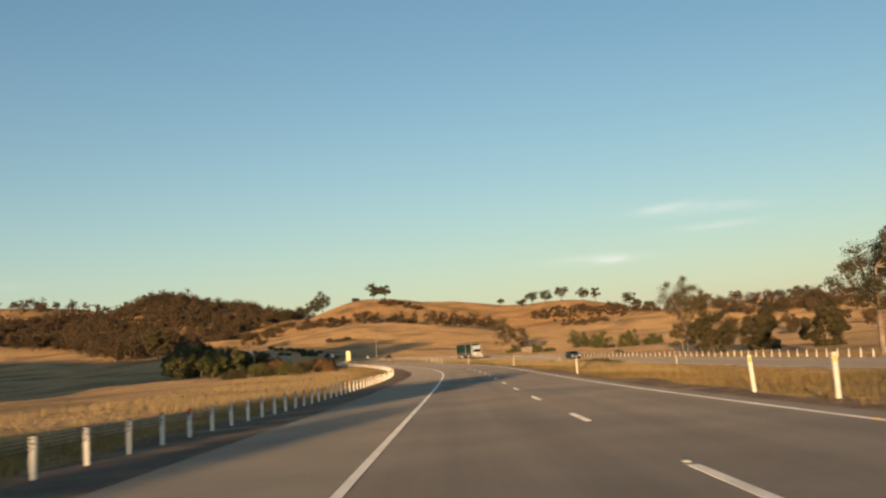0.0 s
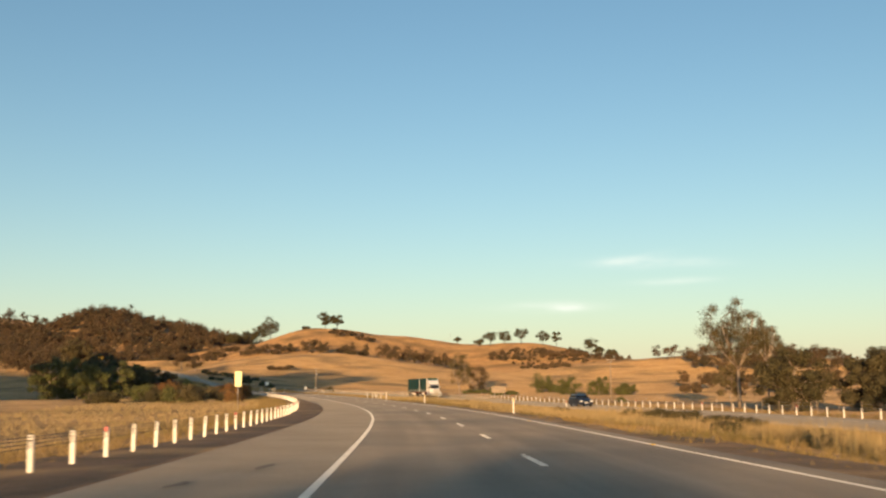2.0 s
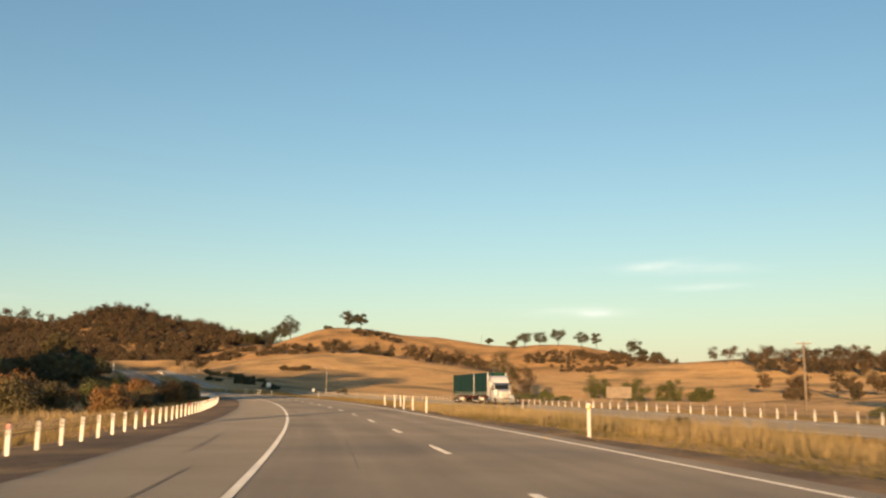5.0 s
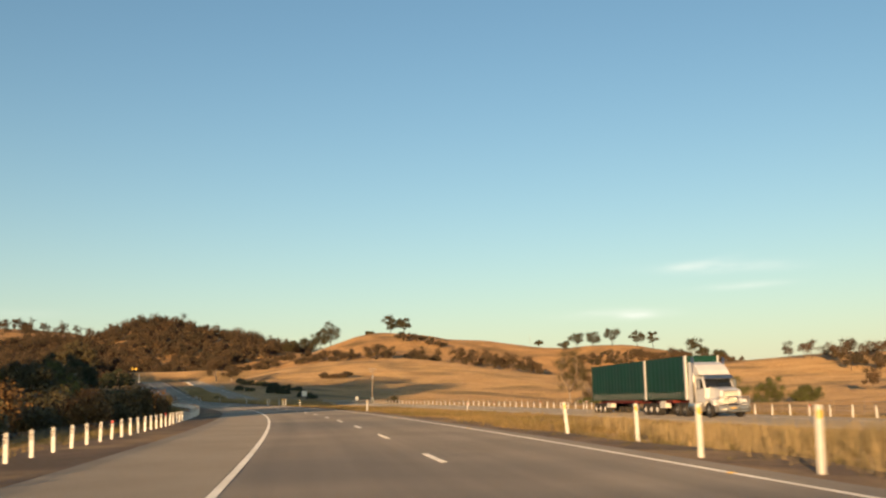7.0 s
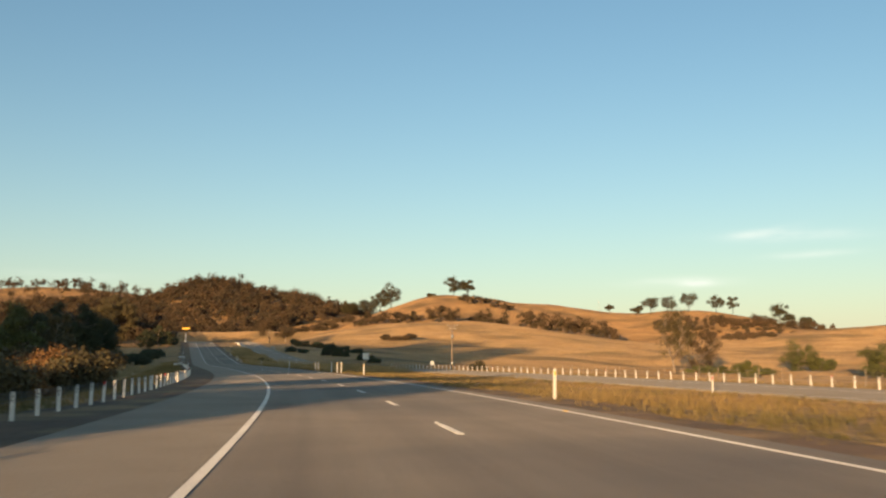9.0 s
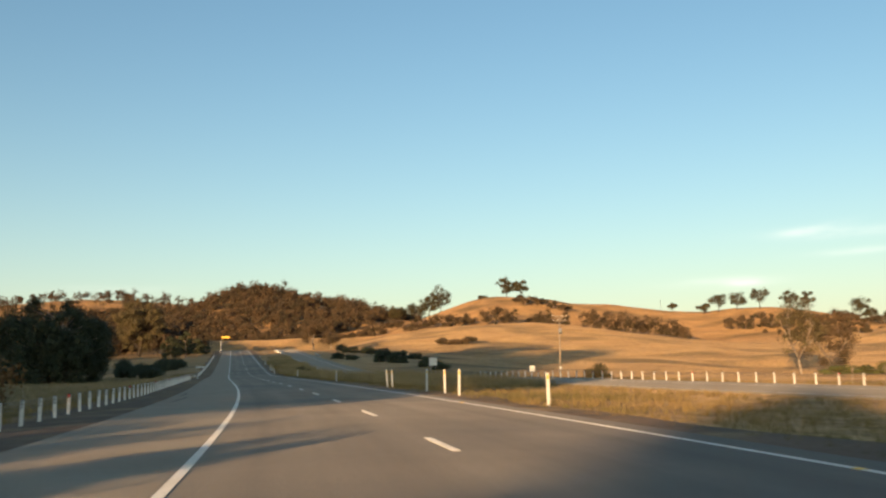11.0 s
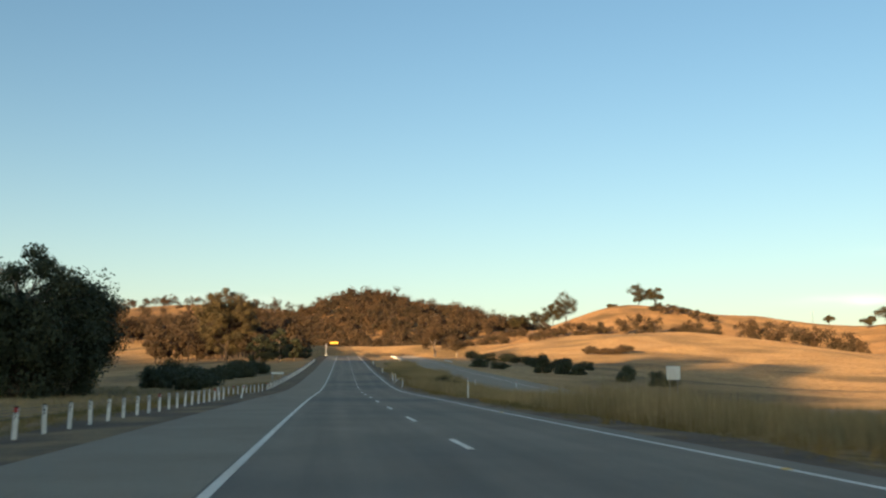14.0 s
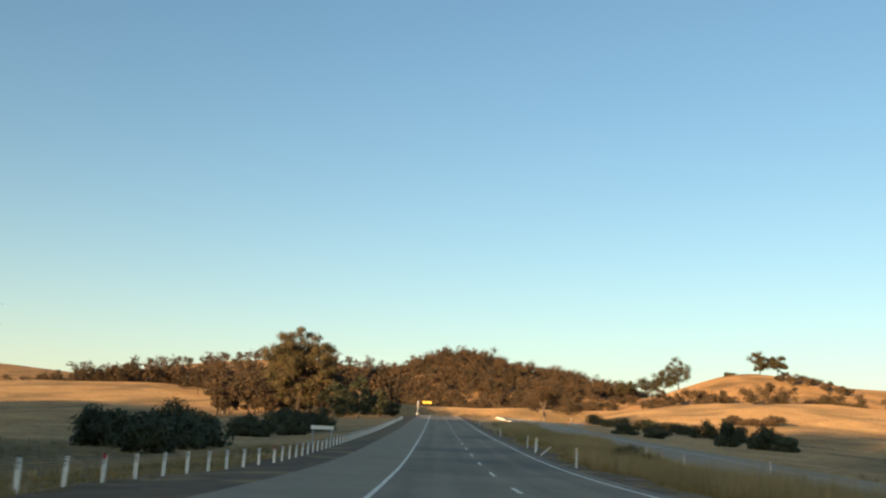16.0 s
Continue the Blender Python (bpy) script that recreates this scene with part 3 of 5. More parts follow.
def shrub(name, x, y, h, w, seed, leaf, label, per=150, size=0.22, n_clump=9, group=""):
    """A bush: leafy to the ground, on a few stems."""
    rng = np.random.default_rng(seed)
    x, y, h, w, size = x * U, y * U, h * U, w * U, size * U
    top = new(name)
    top.location = (x, y, ground_at(x, y) - 0.05)
    tagged(top, label, "bush", group)
    clumps = []
    for i in range(n_clump):
        ang, rad = rng.random() * 6.28, w * 0.36 * math.sqrt(rng.random())
        q = w * (0.16 + 0.14 * rng.random())
        zz = h * (0.2 + 0.62 * rng.random() * (1 - 0.5 * rad / (w * 0.4)))
        clumps.append((math.cos(ang) * rad, math.sin(ang) * rad, max(zz, q * 0.5), q, q, min(q, h * 0.28)))
    for i in range(6):
        ang, rad, q = rng.random() * 6.28, w * 0.36 * (0.5 + 0.5 * rng.random()), w * (0.11 + 0.06 * rng.random())
        clumps.append((math.cos(ang) * rad, math.sin(ang) * rad, h * 0.13, q, q, h * 0.17))
    bm = bmesh.new()
    for c in clumps[:6]:
        tube(bm, (0, 0, 0), c[:3], 0.05, 0.02, 5)
    part("stems", bm, M_BARK, top)
    v, f = leaf_quads(rng, clumps, per, size)
    cr = mesh_ob("foliage", v, f, [leaf])
    cr.parent = top
    return top


def far_trees(name, spots, leaf, label, seed, per=26, size=1.0, base=0.05):
    """Far woodland: each tree a small trunk and uneven clumps of leaves, all one mass. spots: x, y, height, width."""
    rng = np.random.default_rng(seed)
    spots = np.asarray(spots, float) * U
    size = size * U
    zg = height(spots[:, 0], spots[:, 1])
    clumps, tv, tf = [], [], []
    for (x, y, h, w), z in zip(spots, zg):
        n = int(8 + rng.integers(0, 4))
        for c in crown_clumps(rng, h, w, h * base, n, lobes=True):
            clumps.append((x + c[0], y + c[1], z + c[2], c[3], c[4], c[5]))
        k, r = len(tv), 0.014 * h
        tv += [(x - r, y, z - 0.3), (x + r, y, z - 0.3), (x + r * 0.4, y, z + h * 0.6), (x - r * 0.4, y, z + h * 0.6), (x, y - r, z - 0.3), (x, y + r, z - 0.3), (x, y + r * 0.4, z + h * 0.6), (x, y - r * 0.4, z + h * 0.6)]
        tf += [(k, k + 1, k + 2, k + 3), (k + 4, k + 5, k + 6, k + 7)]
    v, f = leaf_quads(rng, clumps, per, size, 0.46, 0.45)
    nv = len(v)
    allf = f.tolist() + [tuple(i + nv for i in q) for q in tf]
    ob = mesh_ob(name, np.concatenate([v, np.array(tv)]), allf, [leaf, M_BARK_DARK], index=[0] * len(f) + [1] * len(tf))
    return tagged(ob, label, "trees", kind="stuff")


def scatter(rng, n, test, x0, x1, y0, y1, h0, h1, gap=0.0):
    out = []
    while len(out) < n:
        x, y = rng.uniform(x0, x1), rng.uniform(y0, y1)
        if test(x, y):
            h = rng.uniform(h0, h1)
            out.append((x, y, h, h * rng.uniform(0.6, 0.95)))
    return out


rngw = np.random.default_rng(5)
# wooded hill behind the crest of the road
wood = scatter(rngw, 1750, lambda x, y: ((x + 430) / 300) ** 2 + ((y - 1400) / 300) ** 2 < 1 and x < -190 - (1500 - y) * 0.1, -800, -150, 1100, 1660, 9, 13)
wood += scatter(rngw, 560, lambda x, y: x < -215 - (y - 880) * 0.15 and (abs(x + 255) > 60 or y > 1010), -800, -210, 940, 1150, 9, 13)
wood = [(x, y, h * k, w * 1.7 * math.sqrt(k)) for (x, y, h, w), k in zip(wood, 0.85 + 0.95 * rngw.random(len(wood)) ** 2.5)]


def clear_of_sign(x, y):
    """Keeps the sunlight on the yellow board at the crest, and the way to it from the road, free of trees."""
    x, y = x * U + 323.8, y * U - 1118.5
    across, along = x * math.cos(SUN_AZ) - y * math.sin(SUN_AZ), x * math.sin(SUN_AZ) + y * math.cos(SUN_AZ)
    to_road = (x * 718 + y * 264) / 765
    return not (abs(across) < 13 and -330 < along < 8) and not (abs(to_road) < 11 and -420 < y < 6)


wood = [t for t in wood if clear_of_sign(t[0], t[1])]
far_trees("woodland", wood, M_LEAF_WOOD, "dense brown-green eucalypt woodland covering a hill", 11, per=27, size=1.4)
# open trees on the grass hill to the west
west = scatter(rngw, 330, lambda x, y: True, -1050, -480, 1200, 1900, 12, 24)
west += scatter(rngw, 170, lambda x, y: y * U > 940 + (-(x * U) - 330) * 0.6, -580, -285, 780, 960, 10, 17)
far_trees("hill_woodland", [(x, y, h, w * 1.25) for x, y, h, w in west if clear_of_sign(x, y)], M_LEAF_WOOD, "scattered eucalypts over a dry grass hill", 13, per=34, size=1.2)
# wood in front of the hill, beside the big gum
def in_front(x, y):
    """Clear of the field to the west and of the line of sight over the crest."""
    x, y = x * U, y * U
    sunlit = abs(x + 215 - 0.218 * (y - 816)) < 11 and y > 660
    return x > -83 - 0.585 * (y - 452) and x < -88 - 0.371 * (y - 481) - (22 if y > 790 else 10) and not sunlit


front = scatter(rngw, 230, in_front, -400, -150, 610, 900, 10, 17)
front += scatter(rngw, 26, in_front, -230, -150, 600, 640, 6, 9)
far_trees("roadside_wood", [(x, y, h, w * 1.25) for x, y, h, w in front if clear_of_sign(x, y)], M_LEAF_WOOD, "sunlit olive-brown eucalypts at the edge of a field", 14, per=54, size=0.76)
# band of trees in the hollow between the two grass hills
band = [(x, 985 + 20 * math.sin(x / 40) + rngw.normal() * 20, 6 + 11 * rngw.random() ** 1.6, rngw.uniform(9, 17)) for x in np.linspace(-200, -30, 58) if rngw.random() < 0.68]
band += [(x, 945 + rngw.normal() * 16, rngw.uniform(12, 19), rngw.uniform(11, 17)) for x in np.linspace(-24, 44, 20)]
band += [(x, 1085 + rngw.normal() * 10, rngw.uniform(8, 12), rngw.uniform(10, 15)) for x in np.linspace(-250, -175, 18)]
far_trees("tree_belt", band, M_LEAF_WOOD, "belt of olive trees in a hollow of the hills", 12, per=70, size=0.8)
hillbush = [(x, 1112 + rngw.normal() * 10, rngw.uniform(5, 8), rngw.uniform(7, 11)) for x in np.linspace(-80, -36, 13)]
hillbush += [(rngw.uniform(85, 190), rngw.uniform(1035, 1090), rngw.uniform(5, 9), rngw.uniform(7, 13)) for i in range(40)]
hillbush += [(rngw.uniform(165, 235), rngw.uniform(1065, 1100), rngw.uniform(5, 8), rngw.uniform(7, 12)) for i in range(24)]
for i in range(95):
    y = 830 + 270 * rngw.random() ** 0.7
    hillbush.append((rngw.uniform(100, 128) + (y - 830) * rngw.uniform(0.0, 0.33), y, rngw.uniform(2.0, 4.6), rngw.uniform(3.5, 7.5)))
far_trees("hill_scrub", hillbush, M_LEAF_WOOD, "brown scrub on the slopes of grass hills", 15, per=44, size=0.75)
slope = [(-91 + 1.6 * i + rngw.normal() * 0.8, 708 + rngw.normal() * 3, rngw.uniform(2.0, 3.4), rngw.uniform(4.0, 6.5)) for i in range(11)]
far_trees("slope_scrub", slope, M_LEAF_WOOD, "low dark scrub on a pasture slope", 16, per=60, size=0.5)
# trees across the fields to the east
east = [(142 + i * 7 + rngw.normal() * 2, 535 - i * 2 + rngw.normal() * 12, rngw.uniform(7, 11), rngw.uniform(8, 13)) for i in range(12)]
east += [(rngw.uniform(108, 175), rngw.uniform(330, 460), rngw.uniform(5, 8), rngw.uniform(6, 10)) for i in range(9)]
east += [(rngw.uniform(205, 345), rngw.uniform(755, 860), rngw.uniform(9, 14), rngw.uniform(11, 17)) for i in range(62)]
east += [(rngw.uniform(260, 560), rngw.uniform(560, 860), rngw.uniform(9, 14), rngw.uniform(12, 19)) for i in range(70)]
far_trees("field_trees", east, M_LEAF_WOOD, "clumps of olive-brown eucalypts across dry paddocks", 17, per=80, size=0.7)

# trees that stand by themselves on the skyline
SKY_TREES = ((-96, 1232, 21, 18), (-82, 1232, 17, 14), (-160, 1224, 28, 20), (-172, 1228, 21, 19), (-186, 1235, 18, 19), (-205, 1240, 16, 19), (97, 1178, 17, 15), (113, 1176, 16, 16), (132, 1174, 20, 16), (157, 1172, 16, 14), (172, 1170, 16, 10), (202, 1118, 19, 15), (63, 1240, 8, 8), (213, 1130, 11, 11), (-120, 1240, 8, 9), (84, 1182, 10, 11), (222, 1110, 9, 12))
for i, (x, y, h, w) in enumerate(SKY_TREES):
    tree("hill_tree", x, y, h * 1.08, w * 1.35, 0.022 * h, 40 + i, M_LEAF_OLIVE, "lone eucalypt on a golden grass hilltop", n_clump=34 if h > 15 and x < 0 else 18, per=230, size=0.62, base=0.2, lobes=True, bark=M_BARK_DARK, group="hilltop trees")

# ---- single trees and bushes ----
tree("gum_tree", 38.1, 161.6, 13.0, 10.4, 0.20, 71, M_LEAF, "tall open-crowned gum tree with a pale forked trunk in a paddock", n_clump=50, per=360, size=0.14, base=0.34, lobes=True, fork=0.34)
tree("gum_tree", 41.6, 161.8, 10.2, 5.2, 0.11, 72, M_LEAF, "slender gum tree beside a taller one", n_clump=18, per=300, size=0.14, base=0.56, lobes=True, fork=0.5)
tree("gum_tree", 37.6, 163.0, 5.6, 4.4, 0.10, 70, M_LEAF, "low leafy gum sapling at the foot of a tall gum", n_clump=18, per=260, size=0.17, base=0.1, lobes=True)
tree("gum_tree", 31.5, 73.0, 10.0, 7.5, 0.22, 73, M_LEAF_OLIVE, "tall open-crowned gum tree behind the far barrier", n_clump=30, per=420, size=0.15, base=0.3, lobes=True, fork=0.34)
tree("gum_tree", 26.6, 536, 21.5, 17, 0.34, 74, M_LEAF, "broad old gum tree with several pale trunks in a pasture", n_clump=44, per=170, size=0.34, base=0.12, lobes=True, fork=0.2)
tree("gum_tree", 35.0, 538, 15.5, 17, 0.34, 69, M_LEAF_WOOD, "brownish spreading gum tree beside an older one", n_clump=34, per=190, size=0.34, base=0.02, lobes=True, fork=0.25)
tree("gum_tree", -181, 601, 20.8, 21.5, 0.6, 75, M_LEAF, "very large rounded gum tree lit by evening sun", n_clump=130, per=330, size=0.36, base=0.06, lobes=True, bark=M_BARK_DARK)
tree("gum_tree", -214, 622, 15, 14, 0.45, 76, M_LEAF_WOOD, "olive gum tree beside a larger one", n_clump=24, per=330, size=0.40, base=0.2, lobes=True)
tree("gum_tree", -173, 628, 13, 11, 0.4, 77, M_LEAF_WOOD, "olive gum tree beside the road crest", n_clump=20, per=330, size=0.36, base=0.15, lobes=True)
tree("willow_tree", -110.5, 418, 13.9, 20.5, 0.5, 78, M_LEAF_DARK, "large dark drooping tree beside the road", n_clump=150, per=420, size=0.27, base=-0.2, lobes=True, skirt=130)
tree("gum_tree", -146.7, 704, 14, 15, 0.4, 79, M_LEAF_WOOD, "olive gum trees between the two carriageways at the crest", n_clump=22, per=264, size=0.43, base=0.12, lobes=True)
tree("gum_tree", -135, 690, 10, 12, 0.3, 80, M_LEAF_WOOD, "lower olive gum tree at the crest", n_clump=14, per=264, size=0.36, base=0.1, lobes=True)
for i, (x, y, h, w) in enumerate(((38.0, 146.0, 7.0, 8.6), (43.6, 140.6, 6.5, 7.4), (51.0, 135.5, 6.2, 7.4))):
    tree("paddock_tree", x, y, h, w, 0.2, 90 + i, M_LEAF_OLIVE, "dense dark olive tree leafy to the ground", n_clump=60, per=460, size=0.18, base=-0.22, lobes=True, group="paddock trees")
for i, (x, y, h, w) in enumerate(((69.6, 557.5, 11.4, 15), (73.5, 491.6, 10.2, 14.5), (90.2, 510, 10.0, 14.5), (102.6, 512, 6.4, 13), (40.2, 496, 6.0, 8.2), (77.5, 557, 5.0, 10))):
    tree("round_tree", x, y, h, w, 0.25, 100 + i, M_LEAF_GREEN, "rounded bright green tree in a dry pasture", n_clump=34, per=400, size=0.28, base=-0.2, lobes=True, group="round green trees")
for i, (x, y, h, w) in enumerate(((36, 520, 3.2, 8), (43, 523, 3.6, 9), (50, 520, 2.8, 7), (30, 517, 2.6, 6))):
    shrub("green_bush", x, y, h, w, 110 + i, M_LEAF_GREEN, "low green bush below a gum tree", per=264, size=0.29, group="green bushes")
shrub("green_bush", 33.8, 204, 1.0, 2.0, 118, M_LEAF_GREEN, "small green bush in a paddock", per=198, size=0.10)
# roadside thicket on the left of the bend
rng_t = np.random.default_rng(31)
LEAVES = (M_LEAF, M_LEAF, M_LEAF_RUST, M_LEAF_OLIVE, M_LEAF_GREEN)
WORDS = ("olive brown", "olive brown", "rusty brown", "dull olive", "olive green")
for i in range(34):
    s_, l_ = rng_t.uniform(196, 345), rng_t.uniform(-27, -13.5)
    if s_ < 235:
        l_ -= 5
    x = on_road(s_ * U, l_ * U) / U
    k = int(rng_t.integers(0, 5))
    shrub("thicket_bush", x.x, x.y, rng_t.uniform(2.4, 4.2), rng_t.uniform(4.2, 6.2), 200 + i, LEAVES[k], WORDS[k] + " bush in a roadside thicket", per=250, size=0.20, n_clump=12, group="thicket bushes")
for i in range(40):
    s_, l_ = (rng_t.uniform(268, 368) if i > 4 else rng_t.uniform(225, 262)), rng_t.uniform(-46, -22)
    if s_ < 275:
        l_ = l_ * 0.55 - 20
    x = on_road(s_ * U, l_ * U) / U
    tree("thicket_tree", x.x, x.y, rng_t.uniform(6.0, 8.8), rng_t.uniform(6, 9), 0.2, 250 + i, (M_LEAF_GREEN if i < 5 else (M_LEAF_OLIVE, M_LEAF_GREEN, M_LEAF, M_LEAF_DARK)[i % 4]), "leafy olive tree in a roadside thicket", n_clump=40, per=230, size=0.25, base=-0.15, lobes=True, group="thicket trees")
for i in range(16):
    s_, l_ = 200 + 4.6 * i + rng_t.uniform(-1.5, 1.5), rng_t.uniform(-14.5, -11.8)
    x = on_road(s_ * U, l_ * U) / U
    k = (2, 0, 1, 2, 0)[i % 5]
    shrub("thicket_bush", x.x, x.y, rng_t.uniform(1.8, 3.4), rng_t.uniform(3.0, 4.2), 400 + i, LEAVES[k], "sunlit " + WORDS[k] + " bush at the edge of a thicket", per=260, size=0.18, n_clump=12, group="thicket bushes")
for i in range(15):
    x = on_road(283 + 4.6 * i + rng_t.uniform(-1.5, 1.5), rng_t.uniform(-14.0, -10.8)) / U
    k = (2, 1, 0, 2, 1)[i % 5]
    shrub("thicket_bush", x.x, x.y, rng_t.uniform(1.7, 3.0), rng_t.uniform(2.6, 3.8), 430 + i, LEAVES[k], WORDS[k] + " bush close behind the rope barrier", per=260, size=0.16, n_clump=12, group="thicket bushes")
# low dark scrub farther along
for i, (s_, l_, h, w) in enumerate(((456, -15, 2.4, 3.5), (462, -15, 2.4, 4), (466, -15, 2.2, 4.5), (478, -18, 2.6, 4.5), (488, -22, 3.6, 4.5), (490, -16, 2.4, 4.5), (497, -14, 2.6, 5), (505, -15, 2.8, 5), (512, -13, 2.6, 4.5), (470, -20, 2.6, 5), (461, -19, 3.0, 4))):
    x = on_road(s_ * U, l_ * U) / U
    shrub("low_scrub", x.x, x.y, h, w, 300 + i, M_LEAF_DARK, "low dark green scrub beside the road", per=260, size=0.24, n_clump=11, group="low scrub")
for i, (s_, l_, h, w) in enumerate(((588, -19, 7, 6), (598, -15, 8.5, 6), (606, -19, 6.5, 6), (612, -12, 6, 5.5), (620, -16, 5, 5.5), (628, -10.5, 3.2, 5))):
    x = on_road(s_ * U, l_ * U) / U
    tree("dark_tree", x.x, x.y, h, w, 0.2, 320 + i, M_LEAF_DARK, "dark dense tree beside the rising road", n_clump=22, per=286, size=0.30, base=0.04, group="dark trees at the crest")
for i, (x, y, h, w) in enumerate(((-85, 556, 3.4, 5), (-80, 553, 2.6, 5), (-75, 548, 2.4, 5), (-62.7, 487, 2.9, 3.4), (-57.5, 474, 2.2, 4.5), (-108, 612, 3, 8), (-100, 606, 3, 8), (-95, 590, 2.6, 7), (-118, 640, 3, 8), (-90, 575, 2.2, 5), (-75.4, 515.6, 3.5, 4.0), (-79.2, 519.5, 3.6, 4.4), (-72.6, 514, 2.2, 3.6), (-94.8, 536.5, 2.0, 5.5), (-90, 533, 1.6, 4.5))):
    shrub("dark_bush", x, y, h, w, 340 + i, M_LEAF_DARK, "dark rounded bush in rough grass", per=210, size=0.27, group="dark bushes")
for i, (s_, l_, h, w) in enumerate(((92, 13.5, 0.5, 1.6), (97, 15.0, 0.6, 2.0), (104, 14.2, 0.55, 1.8), (112, 18.0, 0.8, 2.2), (118, 19.0, 0.8, 2.4), (126, 19.5, 0.9, 2.4), (133, 20.0, 0.8, 2.2), (141, 20.0, 0.7, 2.0), (152, 17.0, 0.6, 1.6), (196, 15.5, 0.9, 1.9), (569, 15.0, 1.5, 3.8), (572, 14.2, 1.2, 3.0))):
    x = on_road(s_, l_) / U
    shrub("median_bush", x.x, x.y, h, w, 500 + i, M_LEAF_OLIVE, "low dark brown bush among median grass", per=160, size=0.10, n_clump=8, group="median bushes")
shrub("paddock_bush", -27.0, 405.3, 2.2, 4.2, 520, M_LEAF_OLIVE, "low brown bush in a paddock beyond the fence", per=220, size=0.16)
# unseen tall wood west of the bend, added so its long shadows cross the road
tall = []


def shade_spot(p, d, h, w):
    tall.append(((p * math.cos(SUN_AZ) + d * math.sin(SUN_AZ)) / U, (d * math.cos(SUN_AZ) - p * math.sin(SUN_AZ)) / U, h, w))


for i in range(95):
    shade_spot(rngw.uniform(-164, -142), rngw.uniform(55, 125), rngw.uniform(21, 24.5), rngw.uniform(9, 13))
# slim rows beside a gap that lets one streak of sun through
for i in range(26):
    shade_spot(rngw.uniform(-136.6, -135.2) if i % 2 else rngw.uniform(-130.2, -129.2), 58 + 2.6 * i, rngw.uniform(21, 24.5), rngw.uniform(3.5, 4.1))
for i in range(12):
    shade_spot(rngw.uniform(-127.6, -126.8), 60 + 5 * i, rngw.uniform(20, 23.5), rngw.uniform(2.6, 3.2))
    shade_spot(rngw.uniform(-140, -138.6), 60 + 5 * i, rngw.uniform(20, 23.5), rngw.uniform(4, 5))
far_trees("tall_wood", tall, M_LEAF_DARK, "tall dark unseen wood added west of the road bend for its shade", 18, per=46, size=1.5, base=0.79)
# unseen trees added on the ridge to throw shadow patches on the far slope
crest = []
for i in range(44):
    p = rngw.uniform(-264, -232) if i < 26 else rngw.uniform(-212, -186) if i < 36 else rngw.uniform(-330, -280)
    d = -350 + rngw.normal() * 9
    crest.append(((p * math.cos(SUN_AZ) + d * math.sin(SUN_AZ)) / U, (d * math.cos(SUN_AZ) - p * math.sin(SUN_AZ)) / U, rngw.uniform(5, 12), rngw.uniform(7, 11)))
far_trees("ridge_trees", crest, M_LEAF_DARK, "unseen dark trees added along a ridge crest for their shadows", 19, per=30, size=1.5)
# unseen high-crowned gums in the field, added to lay shade streaks on the road
for i, (s_, l_, h) in enumerate(((47, -69, 19), (66, -67, 19), (83, -70, 19), (101, -68, 19))):
    x = on_road(s_ * U, l_ * U) / U
    tree("shade_gum", x.x, x.y, h, 5.0 + (i % 3), 0.26, 480 + i, M_LEAF, "unseen slender gum tree with a high crown, added to streak the road with shade", n_clump=20, per=80, size=0.62, base=0.80, group="field gums", lobes=True)
# unseen gums by the start, added for their long shadows over the road
for i, (x, y, h) in enumerate(((-25, -62, 9.4), (-31, -80, 10.8), (-38, -66, 9.4), (-28, -50, 8.0), (-44, -84, 10.4))):
    tree("start_shade_tree", x, y, h, 9, 0.3, 460 + i, M_LEAF, "leafy unseen gum tree added behind the start for its shadow", n_clump=24, per=90, size=0.62, base=0.05, group="roadside gums")

# ---- posts and barriers ----


def barrier_post_mesh():
    """White plastic sleeve with dark slots and cap, 0.84 m high."""
    bm = bmesh.new()
    box(bm, -0.055, -0.03, -0.25, 0.055, 0.03, 0.80, 0.008, 0)
    box(bm, -0.048, -0.026, 0.80, 0.048, 0.026, 0.835, 0.006, 1)
    for z in (0.58, 0.67, 0.75):
        box(bm, -0.03, -0.034, z - 0.012, 0.012 if z != 0.67 else 0.03, 0.034, z + 0.022, 0.0, 1)
    me = bpy.data.meshes.new("post")
    bm.to_mesh(me)
    bm.free()
    me.materials.append(M_PLASTIC)
    me.materials.append(M_BLACK)
    return me


POST = barrier_post_mesh()
bm = bmesh.new()
box(bm, -0.05, -0.036, 0.70, 0.05, -0.031, 0.80, 0.002)
RED_BADGE = bpy.data.meshes.new("reflector")
bm.to_mesh(RED_BADGE)
bm.free()
RED_BADGE.materials.append(M_RED)


def rope_barrier(label, places, seed):
    """Wire rope barrier: a post at each place (matrix), four ropes through them."""
    rng = random.Random(seed)
    top = new("rope_barrier")
    tagged(top, label, "safety barrier", "rope barriers")
    tops = []
    for k, m in enumerate(places):
        p = new("post", POST)
        p.parent = top
        p.matrix_basis = m @ pose(0, 0, 0, rng.uniform(-1.5, 1.5), rng.uniform(-2, 2), rng.uniform(-4, 4))
        if k % 8 == 3:
            badge = new("reflector", RED_BADGE)
            badge.parent = p
        tops.append(m)
    for z in (0.55, 0.63, 0.70, 0.76):
        verts, faces = [], []
        for m in tops:
            for dx, dz in ((0, 0.008), (-0.008, -0.005), (0.008, -0.005)):
                verts.append(m @ Vector((dx, 0, z + dz)))
        for i in range(len(tops) - 1):
            for j in range(3):
                a, b = i * 3 + j, i * 3 + (j + 1) % 3
                faces.append((a, b, b + 3, a + 3))
        r = mesh_ob("rope", verts, faces, [M_ROPE])
        r.parent = top
    return top


